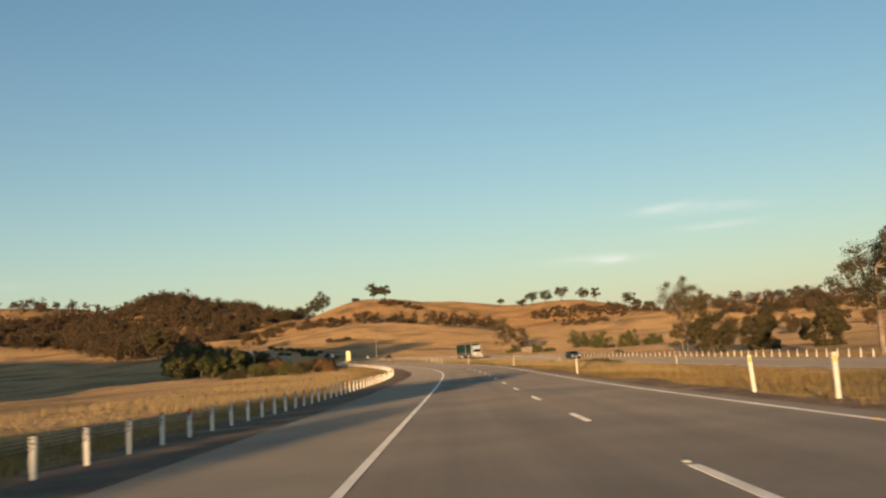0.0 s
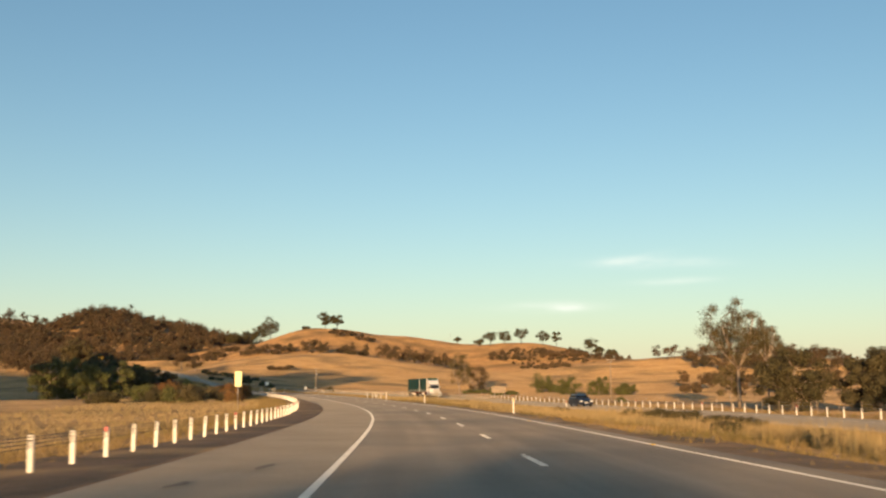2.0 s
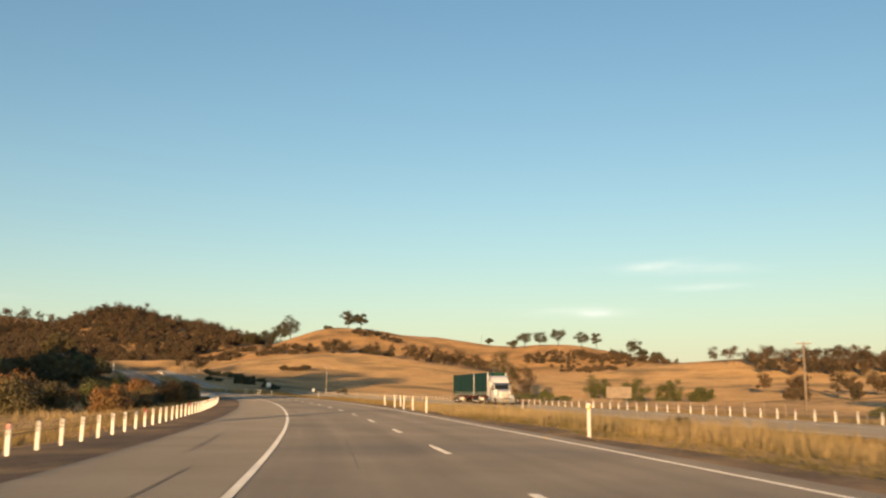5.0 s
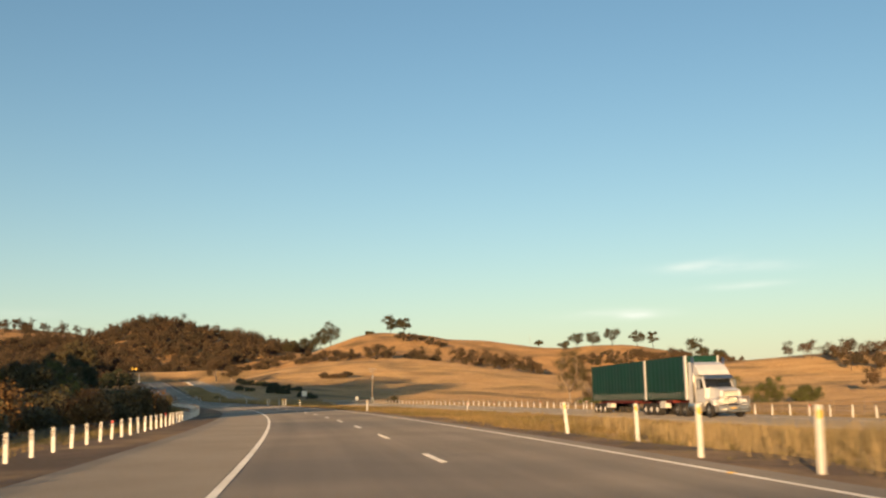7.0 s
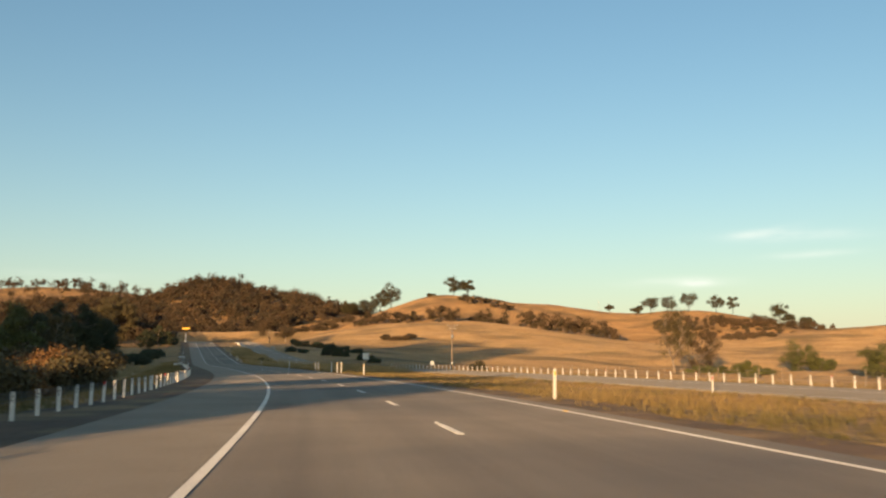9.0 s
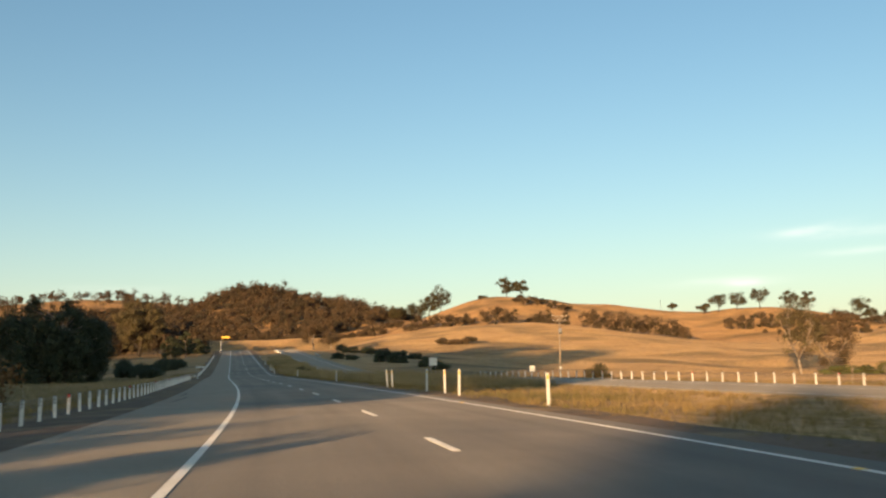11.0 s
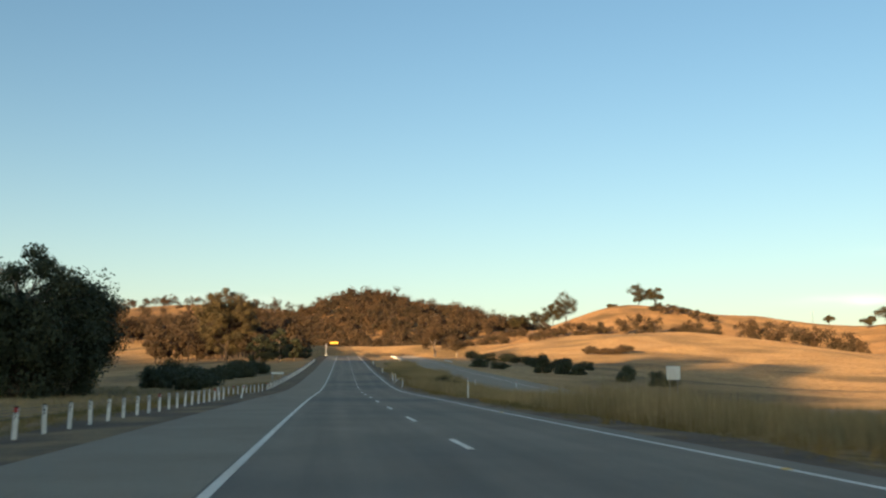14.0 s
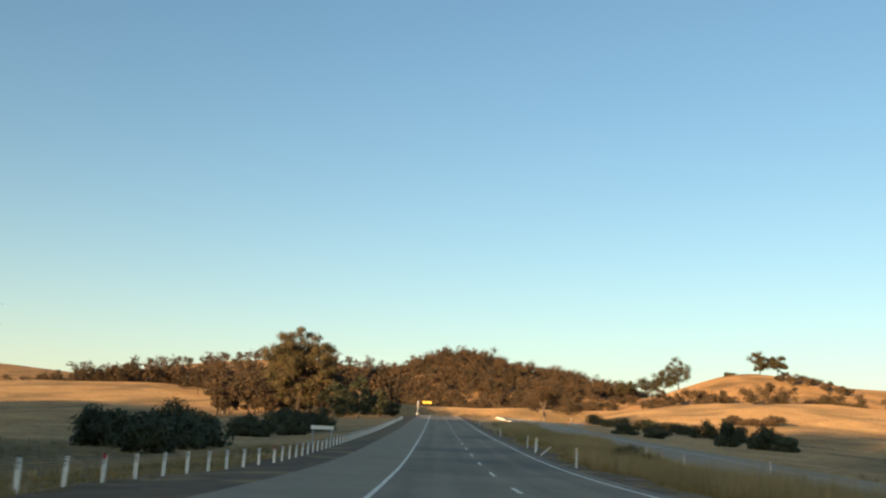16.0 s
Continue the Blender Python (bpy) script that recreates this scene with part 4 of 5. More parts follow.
def left_posts(s0, s1, flare=0.0):
    out, s = [], s0
    while s < s1:
        l = -7.3 - flare * max(0.0, 1 - (s - s0) / 27) ** 0.8
        x = on_road(s, l)
        out.append(Matrix.Translation((x.x, x.y, ground_at(x.x, x.y))) @ Matrix.Rotation(float(np.interp(s, SG, HD)), 4, "Z"))
        s += 2.46
    return out


for k, (s0, s1) in enumerate(((-20, 150), (150.2, 330), (330.3, 501), (513.2, 720))):
    rope_barrier("white-posted wire rope barrier along the road shoulder", left_posts(s0, s1, 1.9 if k == 3 else 0.0), k + 1)


def far_posts(s0, s1):
    out, s = [], s0
    while s < s1:
        x = on_road(s, float(far_edge(s)) + 0.6)
        out.append(Matrix.Translation((x.x, x.y, ground_at(x.x, x.y) + 0.02)) @ Matrix.Rotation(float(np.interp(s, SG, HD)), 4, "Z"))
        s += 2.46
    return out


rope_barrier("white-posted wire rope barrier beyond the opposite carriageway", far_posts(-6, 480), 5)


def guide_post(s, l, lean, reflector, tall=1.0):
    """Flexible white road guide post with a reflector near its top."""
    x = on_road(s, l)
    top = new("guide_post")
    tagged(top, "white plastic guide post with a reflector beside the road", "guide post", "guide posts")
    top.matrix_world = Matrix.Translation((x.x, x.y, ground_at(x.x, x.y))) @ Matrix.Rotation(float(np.interp(s, SG, HD)), 4, "Z") @ pose(0, 0, 0, random.uniform(-3, 3), lean, 0)
    bm = bmesh.new()
    box(bm, -0.055, -0.02, -0.2, 0.055, 0.02, tall, 0.012)
    box(bm, -0.045, 0.02, 0.0, -0.02, 0.032, tall - 0.03, 0.005)
    part("post", bm, M_PLASTIC, top)
    bm = bmesh.new()
    box(bm, -0.035, -0.028, tall - 0.22, 0.035, -0.018, tall - 0.08, 0.004)
    part("reflector", bm, reflector, top)
    return top


for s, l, lean in ((22.6, 8.6, -1), (28.3, 8.4, -4), (71, 8.5, 0), (130, 8.6, 1), (184.8, 8.5, 0), (219.1, 7.9, 1), (226.1, 8.0, 0), (230.2, 7.9, 2), (234.7, 7.8, 0), (248.1, 8.8, -5), (243.5, 9.6, -2), (311, 8.7, 1), (371.5, 9.1, 0),
                   (383.3, 8.5, 1), (387.0, 8.6, -1), (392.4, 8.7, 1), (405.0, 8.8, -3), (405.2, 8.5, -5), (434.8, 8.3, 0), (500.5, 9.5, 0), (547, 7.8, 0), (569, 7.8, 1), (574, 8.4, 0), (580, 8.2, 2), (616, 8.2, 0), (676, 8.3, 0)):
    guide_post(s, l, lean, M_YELLOW, 1.24 if 380 < s < 406 or s == 500.5 else 1.12)
guide_post(564.5, 7.7, 48, M_YELLOW)
for s, dl in ((30, -10.6), (100, -10.7), (170, -10.6), (250, -10.5), (330, -10.7), (322, 1.3), (262, 1.3), (566, -6.0), (571, -10.8), (577, -10.9), (583, -10.8), (589, -10.8), (520, -10.7)):
    guide_post(s, float(far_edge(s)) + dl, 0, M_RED)
guide_post(502, -6.3, 12, M_RED)

# raised pavement markers along the median edge line
for k in range(-1, 22):
    x = road_matrix(15.8 + 23.86 * k, EDGE_R - 0.02, 0.0)
    bm = bmesh.new()
    box(bm, -0.06, -0.05, 0.0, 0.06, 0.05, 0.022, 0.01)
    mk = part("pavement_marker", bm, M_YELLOW, None)
    mk.matrix_world = x
    tagged(mk, "yellow raised reflective marker on the road", "road marker", "pavement markers")
for k in range(-1, 40):
    bm = bmesh.new()
    box(bm, -0.05, -0.05, 0.0, 0.05, 0.05, 0.02, 0.01)
    mk = part("pavement_marker", bm, M_SIGN, None)
    mk.matrix_world = road_matrix(11.7 + 23.86 * k, LANE, 0.0)
    tagged(mk, "white raised reflective marker between the lanes", "road marker", "pavement markers")

# ---- grass ----


def tufts(name, spots, h0, h1, blades, label, seed, mat, lean_by=0.22):
    """Clumps of upright blades; spots: x, y."""
    rng = np.random.default_rng(seed)
    spots = np.asarray(spots, float)
    z = height(spots[:, 0], spots[:, 1])
    n = len(spots)
    patch = 0.6 + 0.7 * (0.5 + 0.5 * np.sin(spots[:, 0] / 3.1 + 2 * np.sin(spots[:, 1] / 5.3))) * (0.5 + 0.5 * np.sin(spots[:, 1] / 7.7 + spots[:, 0] / 9))
    hh = np.repeat((h0 + (h1 - h0) * rng.random(n)) * patch, blades)
    root = np.repeat(np.stack([spots[:, 0], spots[:, 1], z - 0.02], -1), blades, 0)
    m = n * blades
    ang = rng.random(m) * 2 * np.pi
    r = 0.16 * np.sqrt(rng.random(m))
    root[:, 0] += r * np.cos(ang)
    root[:, 1] += r * np.sin(ang)
    hh = hh * (0.6 + 0.5 * rng.random(m))
    lean = rng.normal(size=(m, 2)) * lean_by * hh[:, None]
    w = 0.007 + 0.010 * rng.random(m)
    wa = rng.random(m) * np.pi
    side = np.stack([np.cos(wa) * w, np.sin(wa) * w, 0 * w], -1)
    tip = root + np.stack([lean[:, 0], lean[:, 1], hh], -1)
    v = np.stack([root - side, root + side, tip], 1).reshape(-1, 3)
    f = np.arange(3 * m).reshape(m, 3)
    ob = mesh_ob(name, v, f, [mat])
    return tagged(ob, label, "grass", kind="stuff")


def spots_along(rng, n, s0, s1, l0, l1, bias=1.0):
    s = s0 + (s1 - s0) * rng.random(n) ** bias
    a = np.array([l0(q) if callable(l0) else l0 for q in s])
    b = np.array([l1(q) if callable(l1) else l1 for q in s])
    l = a + (b - a) * rng.random(n)
    h = np.interp(s, SG, HD)
    return np.stack([np.interp(s, SG, PX) + np.cos(h) * l, np.interp(s, SG, PY) + np.sin(h) * l], -1)


rg = np.random.default_rng(8)
tufts("median_grass", spots_along(rg, 34000, 2, 640, lambda s: 9.0, lambda s: float(far_edge(s)) - 10.3), 0.16, 0.50, 7, "rough dry golden grass in the median strip", 21, M_BLADE)
tufts("edge_grass", spots_along(rg, 5000, 2, 600, 7.9, 9.9), 0.10, 0.32, 7, "short dry grass at the road edge", 22, M_BLADE)
tufts("verge_grass", spots_along(rg, 14000, 2, 570, -13.5, -8.0), 0.18, 0.5, 7, "dry grass round the barrier posts", 23, M_BLADE)
tufts("roadside_grass", spots_along(rg, 16000, 10, 570, -38, -12), 0.25, 0.8, 8, "tall pale dry grass beside the road", 24, M_BLADE_PALE)
tufts("far_verge_grass", spots_along(rg, 9000, 20, 570, lambda s: float(far_edge(s)) + 0.4, lambda s: float(far_edge(s)) + 16), 0.15, 0.5, 6, "dry grass beyond the opposite carriageway", 25, M_BLADE)
# taller dry stalks in drifts along the median
tufts("median_stalks", spots_along(rg, 8500, 75, 262, lambda s: 10.5 + 2.5 * math.sin(s / 13.0), lambda s: 20.0 + 2.5 * math.sin(s / 17.0)), 0.5, 1.05, 6, "taller pale dry stalks in the median", 26, M_BLADE_PALE, 0.13)
tufts("median_stalks", spots_along(rg, 26000, 415, 690, lambda s: 10.8 + 1.5 * math.sin(s / 13.0), lambda s: float(far_edge(s)) - 10.6), 0.85, 1.5, 7, "taller pale dry stalks in the median", 27, M_BLADE_PALE, 0.13)
M_PALE = material("pale_yellow_sheet", (0.92, 0.80, 0.42), (0.86, 0.74, 0.36), 0.35, 2.0, 20.0, 0.05, 0.03, spec=0.6)

# ---- signs, poles, fence ----


def board_sign(name, x, y, z_mid, w, h, turn, legs, label, face=None, back_legs=True):
    """A flat sign board on steel legs; turn: degrees about z, 0 faces -y."""
    g = ground_at(x, y)
    top = new(name)
    top.matrix_world = Matrix.Translation((x, y, g)) @ Matrix.Rotation(radians(turn), 4, "Z")
    tagged(top, label, "road sign", "road signs")
    bm = bmesh.new()
    box(bm, -w / 2, -0.012, z_mid - g - h / 2, w / 2, 0.012, z_mid - g + h / 2, 0.004)
    part("board", bm, face or M_SIGN, top)
    for lx in legs:
        bm = bmesh.new()
        tube(bm, (lx, 0.05, -0.3), (lx, 0.05, z_mid - g + h / 2 - 0.05), 0.035, 0.035, 8)
        part("leg", bm, M_STEEL, top)
    bm = bmesh.new()
    for dz in (-h * 0.3, h * 0.3):
        box(bm, -w * 0.45, 0.012, z_mid - g + dz - 0.02, w * 0.45, 0.045, z_mid - g + dz + 0.02)
    part("bracket", bm, M_STEEL, top)
    return top


board_sign("marker_sign", -18.6, 173, 1.9, 0.75, 1.7, 6, (0.0,), "tall pale yellow reflective marker board on one post", M_PALE)
board_sign("notice_board", 20.0, 272.7, 0.6, 3.0, 1.35, -8, (-0.9, 0.9), "wide plain beige board on two legs", M_TIMBER)
board_sign("square_sign", -68.2, 553, 4.0, 1.75, 1.75, 14, (-0.5, 0.5), "square white sign on two posts in rough grass")
board_sign("small_sign", -43.8, 499.1, 1.7, 0.85, 1.0, 12, (0.0,), "small white sign on a post beyond the median")
board_sign("low_sign", -118.5, 543.5, 4.0, 1.6, 0.28, 20, (-0.65, 0.65), "long narrow pale sign on two posts behind the barrier")
board_sign("yellow_sign", -323.8, 1118.5, 35.9, 6.4, 1.6, 16, (-2.2, 2.2), "wide yellow warning board near the crest", M_YELLOW)


def crest_pole():
    x, y = -215.3, 816.3
    top = new("marker_pole")
    top.location = (x, y, ground_at(x, y) - 0.1)
    tagged(top, "tall white marker pole beside the road crest", "pole")
    bm = bmesh.new()
    tube(bm, (0, 0, 0), (0, 0, 5.2), 0.22, 0.18, 10)
    part("pole", bm, M_WHITE, top)
    bm = bmesh.new()
    box(bm, -0.5, -0.3, 0.0, 0.5, 0.3, 0.7, 0.05)
    part("base_block", bm, M_WHITE, top)


crest_pole()


def power_pole(x, y, h, arms, transformer, turn, lean=0.0):
    """Timber power pole with crossarms and insulators."""
    top = new("power_pole")
    top.matrix_world = Matrix.Translation((x, y, ground_at(x, y) - 0.1)) @ pose(0, 0, 0, 0, lean, turn)
    tagged(top, "weathered timber power pole with crossarms" + (" and a transformer" if transformer else ""), "power pole", "power poles")
    bm = bmesh.new()
    tube(bm, (0, 0, 0), (0, 0, h), 0.17, 0.11, 10)
    part("pole", bm, M_TIMBER, top)
    for z, w in arms:
        bm = bmesh.new()
        box(bm, -w / 2, -0.20, h - z - 0.06, w / 2, -0.09, h - z + 0.06, 0.01)
        arm = part("crossarm", bm, M_TIMBER, top)
        for k in (-0.45, -0.18, 0.18, 0.45):
            bm = bmesh.new()
            tube(bm, (k * w, -0.145, h - z + 0.06), (k * w, -0.145, h - z + 0.22), 0.035, 0.05, 8)
            part("insulator", bm, M_SIGN, arm)
        bm = bmesh.new()
        for sx in (-1, 1):
            tube(bm, (sx * w * 0.3, -0.12, h - z - 0.06), (0, -0.1, h - z - 0.55), 0.02, 0.02, 5)
        part("brace", bm, M_STEEL, top)
    if transformer:
        bm = bmesh.new()
        tube(bm, (0, -0.38, h - 3.0), (0, -0.38, h - 2.1), 0.26, 0.26, 12)
        part("transformer", bm, M_STEEL, top)
        bm = bmesh.new()
        box(bm, -0.2, -0.26, 1.5, 0.2, -0.13, 2.0, 0.02)
        part("meter_box", bm, M_SIGN, top)
    return top


power_pole(46.2, 282.2, 9.2, ((0.15, 2.0),), False, -10)
power_pole(-39.2, 497, 10.2, ((0.12, 2.5), (0.85, 2.2)), True, 14, 1.0)


def mast(x, y, h):
    top = new("radio_mast")
    top.location = (x, y, ground_at(x, y) - 0.2)
    tagged(top, "thin lattice mast on a grass ridge", "mast")
    bm = bmesh.new()
    for a in (0, 2.094, 4.189):
        tube(bm, (0.45 * math.cos(a), 0.45 * math.sin(a), 0), (0.2 * math.cos(a), 0.2 * math.sin(a), h), 0.06, 0.05, 5)
    for i in range(9):
        for a in (0, 2.094, 4.189):
            z0, z1 = h * i / 9, h * (i + 1) / 9
            tube(bm, (0.42 * math.cos(a), 0.42 * math.sin(a), z0), (0.36 * math.cos(a + 2.094), 0.36 * math.sin(a + 2.094), z1), 0.03, 0.03, 4)
    part("lattice", bm, M_STEEL, top)
    bm = bmesh.new()
    for dz in (0.6, 1.8):
        box(bm, -1.3, -0.05, h - dz - 0.05, 1.3, 0.05, h - dz + 0.05)
    part("antenna", bm, M_STEEL, top)


mast(70, 1600, 16)


def farm_fence(s0, s1, dl, label):
    """Star pickets and three wires."""
    top = new("wire_fence")
    tagged(top, label, "fence")
    bm = bmesh.new()
    box(bm, -0.035, -0.02, -0.3, 0.035, 0.02, 1.25, 0.008)
    me = bpy.data.meshes.new("picket")
    bm.to_mesh(me)
    bm.free()
    me.materials.append(M_TIMBER)
    pts, s = [], s0
    rng = random.Random(4)
    while s < s1:
        x = on_road(s, float(far_edge(s)) + dl)
        m = Matrix.Translation((x.x, x.y, ground_at(x.x, x.y))) @ pose(0, 0, 0, rng.uniform(-4, 4), rng.uniform(-4, 4), rng.uniform(0, 90)) @ Matrix.Diagonal((1, 1, rng.uniform(0.9, 1.12), 1))
        p = new("picket", me)
        p.parent, p.matrix_basis = top, m
        pts.append(Vector((x.x, x.y, ground_at(x.x, x.y))))
        s += 3.6
    for z in (0.45, 0.8, 1.1):
        bm = bmesh.new()
        for a, b in zip(pts, pts[1:]):
            tube(bm, a + Vector((0, 0, z)), b + Vector((0, 0, z)), 0.006, 0.006, 3)
        part("wire", bm, M_STEEL, top)
    return top


farm_fence(135, 405, 6.0, "sagging wire fence on thin posts beside a paddock")


def guard_rail(s0, s1, lfun, label):
    """Steel guard rail on short posts."""
    top = new("guard_rail")
    tagged(top, label, "guard rail")
    ss = np.arange(s0, s1 + 0.1, 4.0)
    prof = ((0.0, 0.42), (0.05, 0.49), (0.0, 0.56), (0.05, 0.63), (0.0, 0.70))
    verts, faces = [], []
    for s in ss:
        b = on_road(s, lfun(s), float(opp_drop(s)))
        for dx, dz in prof:
            verts.append(b + Vector((-dx, 0, dz)))
    n = len(prof)
    for i in range(len(ss) - 1):
        for j in range(n - 1):
            faces.append((i * n + j, i * n + j + 1, (i + 1) * n + j + 1, (i + 1) * n + j))
    r = mesh_ob("rail", verts, faces, [M_STEEL])
    r.parent = top
    for s in ss[::1]:
        b = on_road(s, lfun(s) + 0.12, float(opp_drop(s)))
        bm = bmesh.new()
        box(bm, -0.06, -0.04, -0.3, 0.06, 0.04, 0.68)
        p = part("post", bm, M_STEEL, top)
        p.matrix_basis = Matrix.Translation(b)


guard_rail(720, 800, lambda s: float(far_edge(s)) - 10.7, "pale steel guard rail near the road crest")
guard_rail(690, 710, lambda s: float(far_edge(s)) + 0.8, "pale steel guard rail beyond the opposite carriageway")

# ---- vehicles ----


def wheel(parent, x, y, r, w, rim_mat, hub=0.62):
    """Tyre with a dished rim; axle along x."""
    bm = bmesh.new()
    turn = Matrix.Rotation(math.pi / 2, 4, "Y")
    segs, prof = 22, ((hub * r, -0.5), (0.94 * r, -0.5), (r, -0.36), (r, 0.36), (0.94 * r, 0.5), (hub * r, 0.5), (hub * r, 0.2), (hub * r, -0.2))
    rings = []
    for k in range(segs):
        a = 2 * math.pi * k / segs
        rings.append([bm.verts.new((q[1] * w, math.cos(a) * q[0], math.sin(a) * q[0])) for q in prof])
    for k in range(segs):
        for j in range(len(prof)):
            bm.faces.new((rings[k][j], rings[k][(j + 1) % len(prof)], rings[(k + 1) % segs][(j + 1) % len(prof)], rings[(k + 1) % segs][j]))
    bmesh.ops.recalc_face_normals(bm, faces=bm.faces)
    hold = new("wheel")
    hold.parent, hold.location = parent, (x, y, r)
    me = bpy.data.meshes.new("tyre")
    bm.to_mesh(me)
    bm.free()
    me.materials.append(M_BLACK)
    t = new("tyre", me)
    t.parent = hold
    bm = bmesh.new()
    side = 1 if x > 0 else -1
    bmesh.ops.create_cone(bm, cap_ends=True, segments=18, radius1=hub * r * 1.0, radius2=hub * r * 0.8, depth=0.3 * w, matrix=Matrix.Translation((side * 0.22 * w, 0, 0)) @ Matrix.Rotation(side * math.pi / 2, 4, "Y"))
    bmesh.ops.create_cone(bm, cap_ends=True, segments=12, radius1=hub * r * 0.35, radius2=hub * r * 0.25, depth=0.3 * w, matrix=Matrix.Translation((side * 0.42 * w, 0, 0)) @ Matrix.Rotation(side * math.pi / 2, 4, "Y"))
    part("rim", bm, rim_mat, hold)
    return hold


def prism(bm, profile, x0, x1, mat=0, top_in=0.0):
    """Side profile (y, z) extruded from x0 to x1; points above the mean height lean in by top_in."""
    zs = [p[1] for p in profile]
    lo, hi = min(zs), max(zs)
    k = lambda z: top_in * (z - lo) / max(hi - lo, 1e-6)
    a = [bm.verts.new((x0 + k(z), y, z)) for y, z in profile]
    b = [bm.verts.new((x1 - k(z), y, z)) for y, z in profile]
    fs = [bm.faces.new(a), bm.faces.new(b[::-1])]
    n = len(profile)
    for i in range(n):
        fs.append(bm.faces.new((a[i], b[i], b[(i + 1) % n], a[(i + 1) % n])))
    for f in fs:
        f.material_index = mat
    bmesh.ops.recalc_face_normals(bm, faces=fs)
    return fs


def road_train():
    """White bonneted prime mover with two green curtain-sided trailers; +y is ahead, origin under the bumper."""
    top = new("truck")
    tagged(top, "white bonneted truck with two green curtain-sided trailers", "truck")
    bm = bmesh.new()
    prism(bm, ((-2.1, 0.85), (-0.35, 0.85), (-0.32, 1.75), (-0.6, 1.9), (-2.1, 2.05)), -0.82, 0.82, 0, 0.12)
    part("bonnet", bm, M_WHITE, top)
    bm = bmesh.new()
    box(bm, -0.5, -0.36, 0.85, 0.5, -0.27, 1.8, 0.03)
    for i in range(9):
        box(bm, -0.44 + i * 0.1, -0.28, 0.9, -0.40 + i * 0.1, -0.245, 1.74)
    part("grille", bm, M_CHROME, top)
    bm = bmesh.new()
    box(bm, -1.23, -0.28, 0.34, 1.23, 0.0, 0.82, 0.06)
    bump = part("bumper", bm, M_CHROME, top)
    bm = bmesh.new()
    box(bm, -0.2, 0.0, 0.5, 0.2, 0.02, 0.66)
    part("plate", bm, M_YELLOW, bump, "plain yellow plate")
    for sx in (-1, 1):
        bm = bmesh.new()
        prism(bm, ((-2.0, 0.75), (-1.85, 1.1), (-1.5, 1.28), (-0.9, 1.26), (-0.45, 1.1), (-0.3, 0.8), (-0.62, 0.85), (-0.95, 1.1), (-1.6, 1.12), (-1.85, 0.75)), sx * 0.82, sx * 1.22, 0)
        part("fender", bm, M_WHITE, top)
        bm = bmesh.new()
        box(bm, sx * 0.98 - 0.16, -0.34, 0.98, sx * 0.98 + 0.16, -0.26, 1.18, 0.03)
        part("headlight", bm, M_LAMP, top)
        bm = bmesh.new()
        tube(bm, (sx * 1.14, -3.62, 1.0), (sx * 1.14, -3.62, 4.15), 0.09, 0.09, 10)
        part("exhaust_stack", bm, M_CHROME, top)
        bm = bmesh.new()
        tube(bm, (sx * 0.95, -4.5, 0.72), (sx * 0.95, -2.5, 0.72), 0.33, 0.33, 14)
        part("fuel_tank", bm, M_CHROME, top)
        bm = bmesh.new()
        box(bm, sx * 1.3 - 0.06, -2.35, 1.95, sx * 1.3 + 0.14, -2.25, 2.55, 0.03)
        part("mirror", bm, M_CHROME, top)
    bm = bmesh.new()
    prism(bm, ((-3.6, 0.95), (-2.0, 0.95), (-2.0, 1.95), (-2.35, 2.75), (-3.6, 2.85)), -1.08, 1.08, 0, 0.07)
    cab = part("cab", bm, M_WHITE, top)
    bm = bmesh.new()
    box(bm, -0.95, -0.012, 0.0, 0.95, 0.012, 0.72, 0.0, turn=Matrix.Translation((0, -2.0, 1.99)) @ Matrix.Rotation(radians(24), 4, "X"))
    part("windscreen", bm, M_GLASS, cab)
    bm = bmesh.new()
    prism(bm, ((-2.2, 2.72), (-1.92, 2.6), (-1.9, 2.64), (-2.18, 2.86)), -1.04, 1.04)
    part("sun_visor", bm, M_CHROME, cab)
    bm = bmesh.new()
    for z in (0.55, 0.95, 1.35):
        tube(bm, (-1.1, 0.06, z), (1.1, 0.06, z), 0.04, 0.04, 8)
    for x in (-1.1, -0.4, 0.4, 1.1):
        tube(bm, (x, 0.06, 0.4), (x, 0.06, 1.38), 0.035, 0.035, 8)
    part("bull_bar", bm, M_CHROME, top)
    for sx in (-1, 1):
        bm = bmesh.new()
        for z in (0.45, 0.72):
            box(bm, sx * 1.1 - 0.14, -3.1, z - 0.04, sx * 1.1 + 0.14, -2.2, z, 0.01)
        part("step", bm, M_CHROME, cab)
        bm = bmesh.new()
        box(bm, sx * 1.085 - 0.012, -3.05, 1.55, sx * 1.085 + 0.012, -2.88, 1.6, 0.004)
        part("door_handle", bm, M_CHROME, cab)
        bm = bmesh.new()
        prism(bm, ((-3.25, 1.95), (-2.25, 1.95), (-2.5, 2.6), (-3.25, 2.62)), sx * 1.045 - 0.015, sx * 1.045 + 0.015)
        part("side_window", bm, M_GLASS, cab)
    bm = bmesh.new()
    prism(bm, ((-4.5, 0.95), (-3.6, 0.95), (-3.6, 2.85), (-2.6, 2.9), (-2.85, 3.2), (-3.4, 3.6), (-4.0, 3.8), (-4.5, 3.85)), -1.16, 1.16, 0, 0.06)
    part("sleeper", bm, M_WHITE, top)
    bm = bmesh.new()
    for sx in (-0.42, 0.42):
        box(bm, sx - 0.06, -8.6, 0.7, sx + 0.06, -0.6, 0.95)
    part("chassis", bm, M_CHASSIS, top)
    for x in (-1.05, 1.05):
        wheel(top, x, -1.25, 0.51, 0.3, M_CHROME)
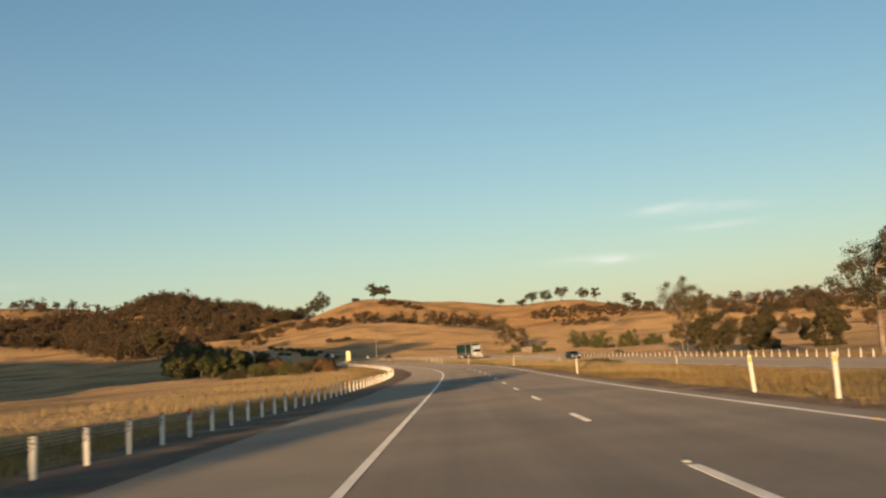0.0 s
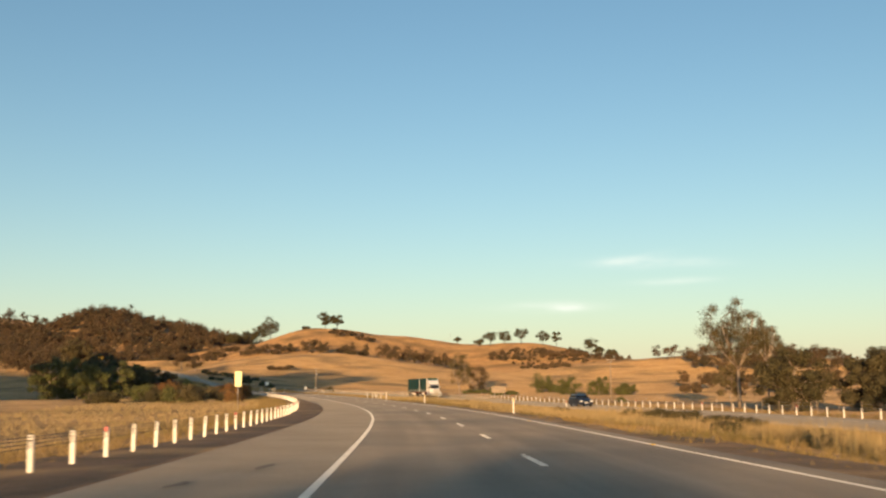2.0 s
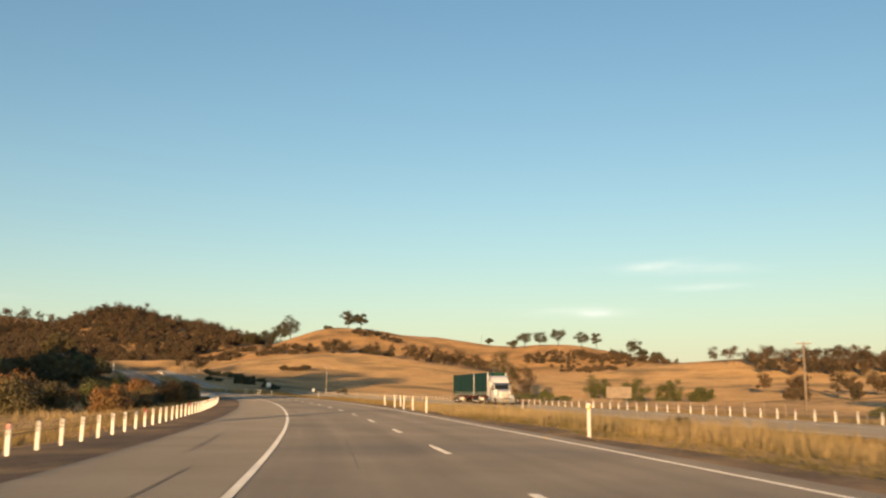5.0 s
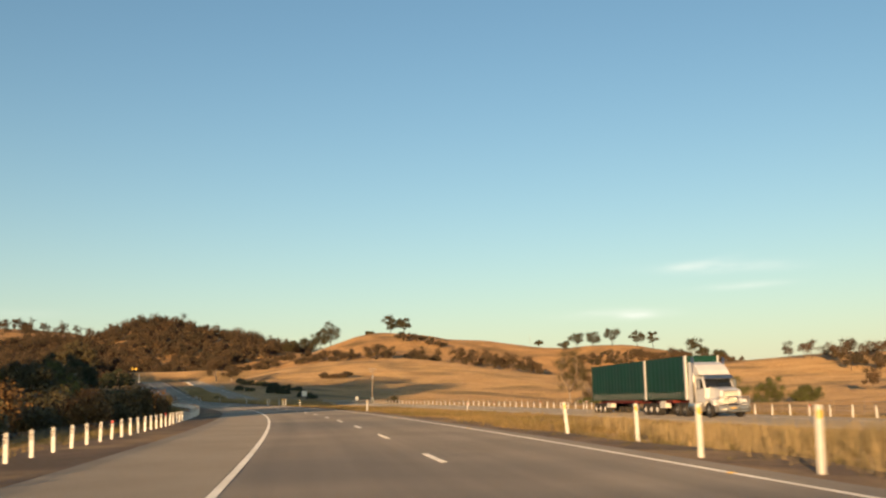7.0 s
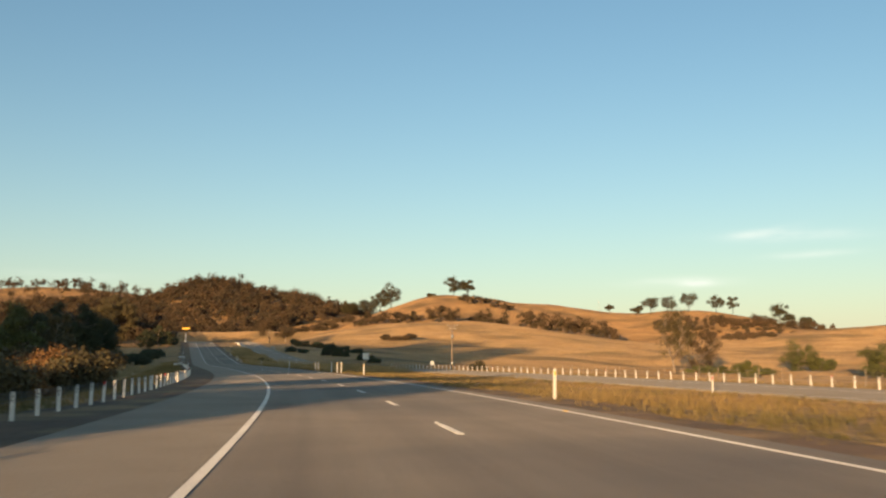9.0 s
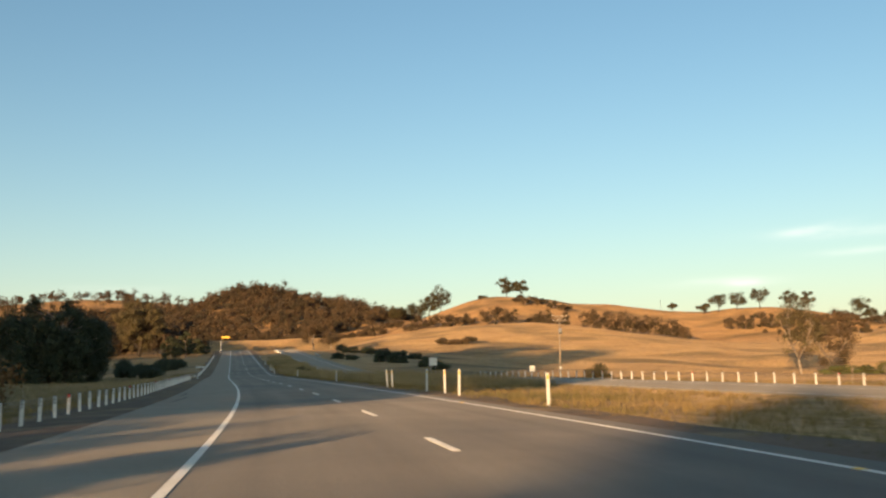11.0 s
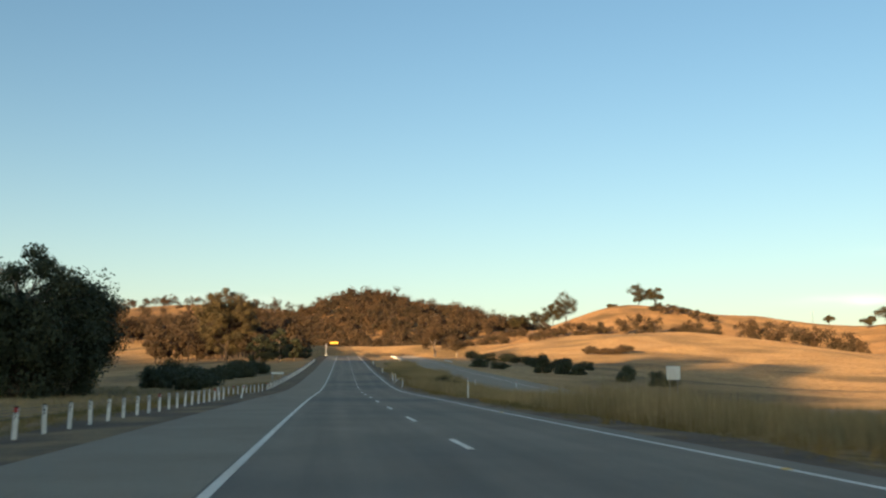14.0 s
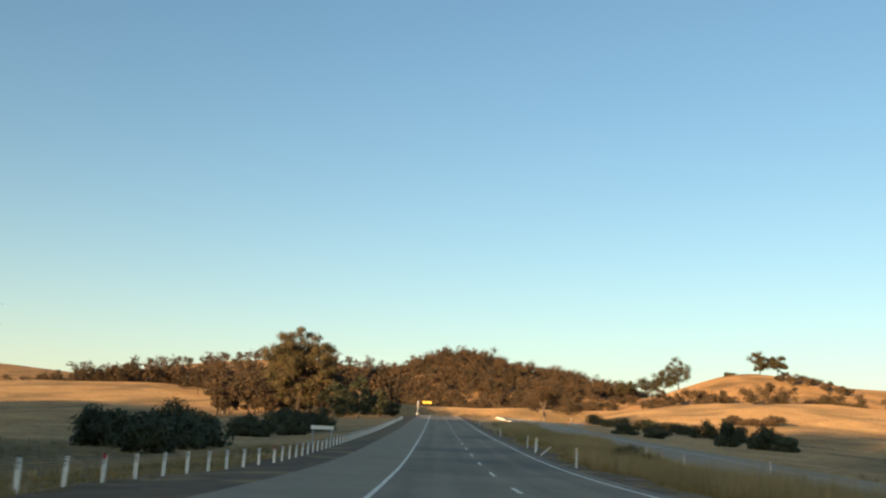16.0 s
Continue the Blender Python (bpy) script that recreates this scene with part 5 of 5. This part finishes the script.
    for y in (-5.35, -6.65):
        for x in (-0.95, 0.95):
            wheel(top, x, y, 0.51, 0.56, M_CHROME)
    for y0, y1, axles in ((-12.3, -4.75, (-10.6, -11.85, -13.1)), (-26.3, -12.8, (-23.2, -24.45, -25.7))):
        tr = "trailer_body"
        bm = bmesh.new()
        box(bm, -1.25, y0, 1.22, 1.25, y1, 1.38)
        box(bm, -1.25, y0, 4.22, 1.25, y1, 4.3)
        body = part(tr, bm, M_GREEN, top)
        for yy, nm in ((y1, "front_wall"), (y0, "rear_wall")):
            bm = bmesh.new()
            box(bm, -1.25, yy - 0.06, 1.22, 1.25, yy + 0.06, 4.3, 0.02)
            for x in (-1.22, 1.22):
                box(bm, x - 0.05, yy - 0.16, 1.2, x + 0.05, yy + 0.16, 4.3, 0.0, 1)
            part(nm, bm, [M_GREEN, M_WHITE if nm == "front_wall" else M_GREEN], body)
        for sx in (-1, 1):
            n = int((y1 - y0) / 0.12)
            v, f = [], []
            for i in range(n + 1):
                y = y0 + 0.14 + (y1 - y0 - 0.28) * i / n
                wav = 0.012 * math.sin(i * 0.9) + 0.01 * math.sin(i * 0.23)
                for z in (1.3, 1.8, 2.6, 3.4, 4.26):
                    v.append((sx * (1.245 + (wav if 1.3 < z < 4.2 else 0)), y, z))
            for i in range(n):
                for j in range(4):
                    q = (i * 5 + j, i * 5 + j + 1, i * 5 + j + 6, i * 5 + j + 5)
                    f.append(q)
            c = mesh_ob("curtain", v, f, [M_GREEN], smooth=True)
            c.parent = body
            k = y0 + 0.4
            while k < y1 - 0.3:
                bm = bmesh.new()
                box(bm, sx * 1.262 - 0.01, k - 0.02, 1.3, sx * 1.262 + 0.01, k + 0.02, 1.75)
                part("strap", bm, M_STEEL, body)
                k += 0.55
        bm = bmesh.new()
        for sx in (-0.5, 0.5):
            box(bm, sx - 0.07, y0 + 0.2, 0.92, sx + 0.07, y1 - 1.0, 1.22)
        box(bm, -1.2, y0 + 3.6, 1.0, 1.2, y1 - 2.6, 1.2)
        part("trailer_frame", bm, M_CHASSIS, top)
        for y in axles:
            for x in (-0.95, 0.95):
                wheel(top, x, y, 0.5, 0.56, M_WHITE)
        for sx in (-1, 1):
            bm = bmesh.new()
            prism(bm, ((axles[0] + 1.7, 0.62), (axles[0] + 1.7, 1.12), (axles[0] + 0.62, 1.12), (axles[0] + 0.62, 0.62)), sx * 0.75, sx * 1.2)
            part("side_locker", bm, M_SIGN, top)
    return top


truck = road_train()
a, b = Vector((7.0, 281.4)), Vector((1.7, 309.2))
turn = math.atan2(-(a - b).x, (a - b).y)
st, lt_ = road_coords([7.0], [281.4])
truck.matrix_world = Matrix.Translation((a.x, a.y, float(np.interp(st[0], SG, PZ) + opp_drop(st[0]) + 0.02))) @ Matrix.Rotation(turn, 4, "Z")


def station_wagon():
    """Dark blue station wagon; +y is ahead, origin under its middle."""
    top = new("car")
    tagged(top, "dark blue station wagon on the opposite carriageway", "car")
    bm = bmesh.new()
    prism(bm, ((-2.3, 0.35), (-2.32, 0.75), (-2.2, 0.98), (0.75, 0.98), (1.9, 0.86), (2.25, 0.7), (2.3, 0.4), (2.1, 0.28), (-2.1, 0.28)), -0.9, 0.9, 0, 0.05)
    bmesh.ops.bevel(bm, geom=list(bm.edges), offset=0.05, segments=2, affect="EDGES")
    body = part("body", bm, M_BLUE, top)
    bm = bmesh.new()
    prism(bm, ((-2.15, 0.96), (-1.95, 1.42), (-1.5, 1.5), (-0.1, 1.5), (0.25, 1.42), (0.95, 0.96)), -0.84, 0.84, 0, 0.16)
    bmesh.ops.bevel(bm, geom=list(bm.edges), offset=0.03, segments=1, affect="EDGES")
    part("cabin", bm, M_BLUE, top)
    bm = bmesh.new()
    box(bm, -0.66, -0.01, 0.0, 0.66, 0.012, 0.72, turn=Matrix.Translation((0, 0.90, 1.01)) @ Matrix.Rotation(radians(56), 4, "X"))
    part("windscreen", bm, M_GLASS, top)
    for sx in (-1, 1):
        for y0, y1 in ((-0.35, 0.55), (-1.2, -0.45), (-1.85, -1.3)):
            bm = bmesh.new()
            prism(bm, ((y0, 1.02), (y1, 1.02), (y1 - 0.12 if y1 > 0.2 else y1, 1.36), (y0, 1.38)), sx * 0.775 - 0.02, sx * 0.775 + 0.02)
            part("side_window", bm, M_GLASS, top)
        bm = bmesh.new()
        box(bm, sx * 0.66 - 0.18, 2.12, 0.58, sx * 0.66 + 0.18, 2.31, 0.76, 0.03)
        part("headlight", bm, M_LAMP, top)
        bm = bmesh.new()
        box(bm, sx * 0.92 - 0.08, 0.62, 0.98, sx * 0.92 + 0.08, 0.74, 1.1, 0.03)
        part("mirror", bm, M_BLUE, top)
        for y in (-1.35, 1.4):
            wheel(top, sx * 0.8, y, 0.32, 0.2, M_STEEL, 0.66)
    bm = bmesh.new()
    box(bm, -0.25, 2.28, 0.42, 0.25, 2.33, 0.54)
    part("plate", bm, M_SIGN, top, "plain white plate")
    return top


wagon = station_wagon()
x, y = 22.0, 184.5
sw, _l = road_coords([x], [y])
wagon.matrix_world = Matrix.Translation((x, y, float(np.interp(sw[0], SG, PZ) + opp_drop(sw[0]) + 0.02))) @ Matrix.Rotation(math.pi + float(np.interp(sw[0], SG, HD)) + 0.02, 4, "Z")
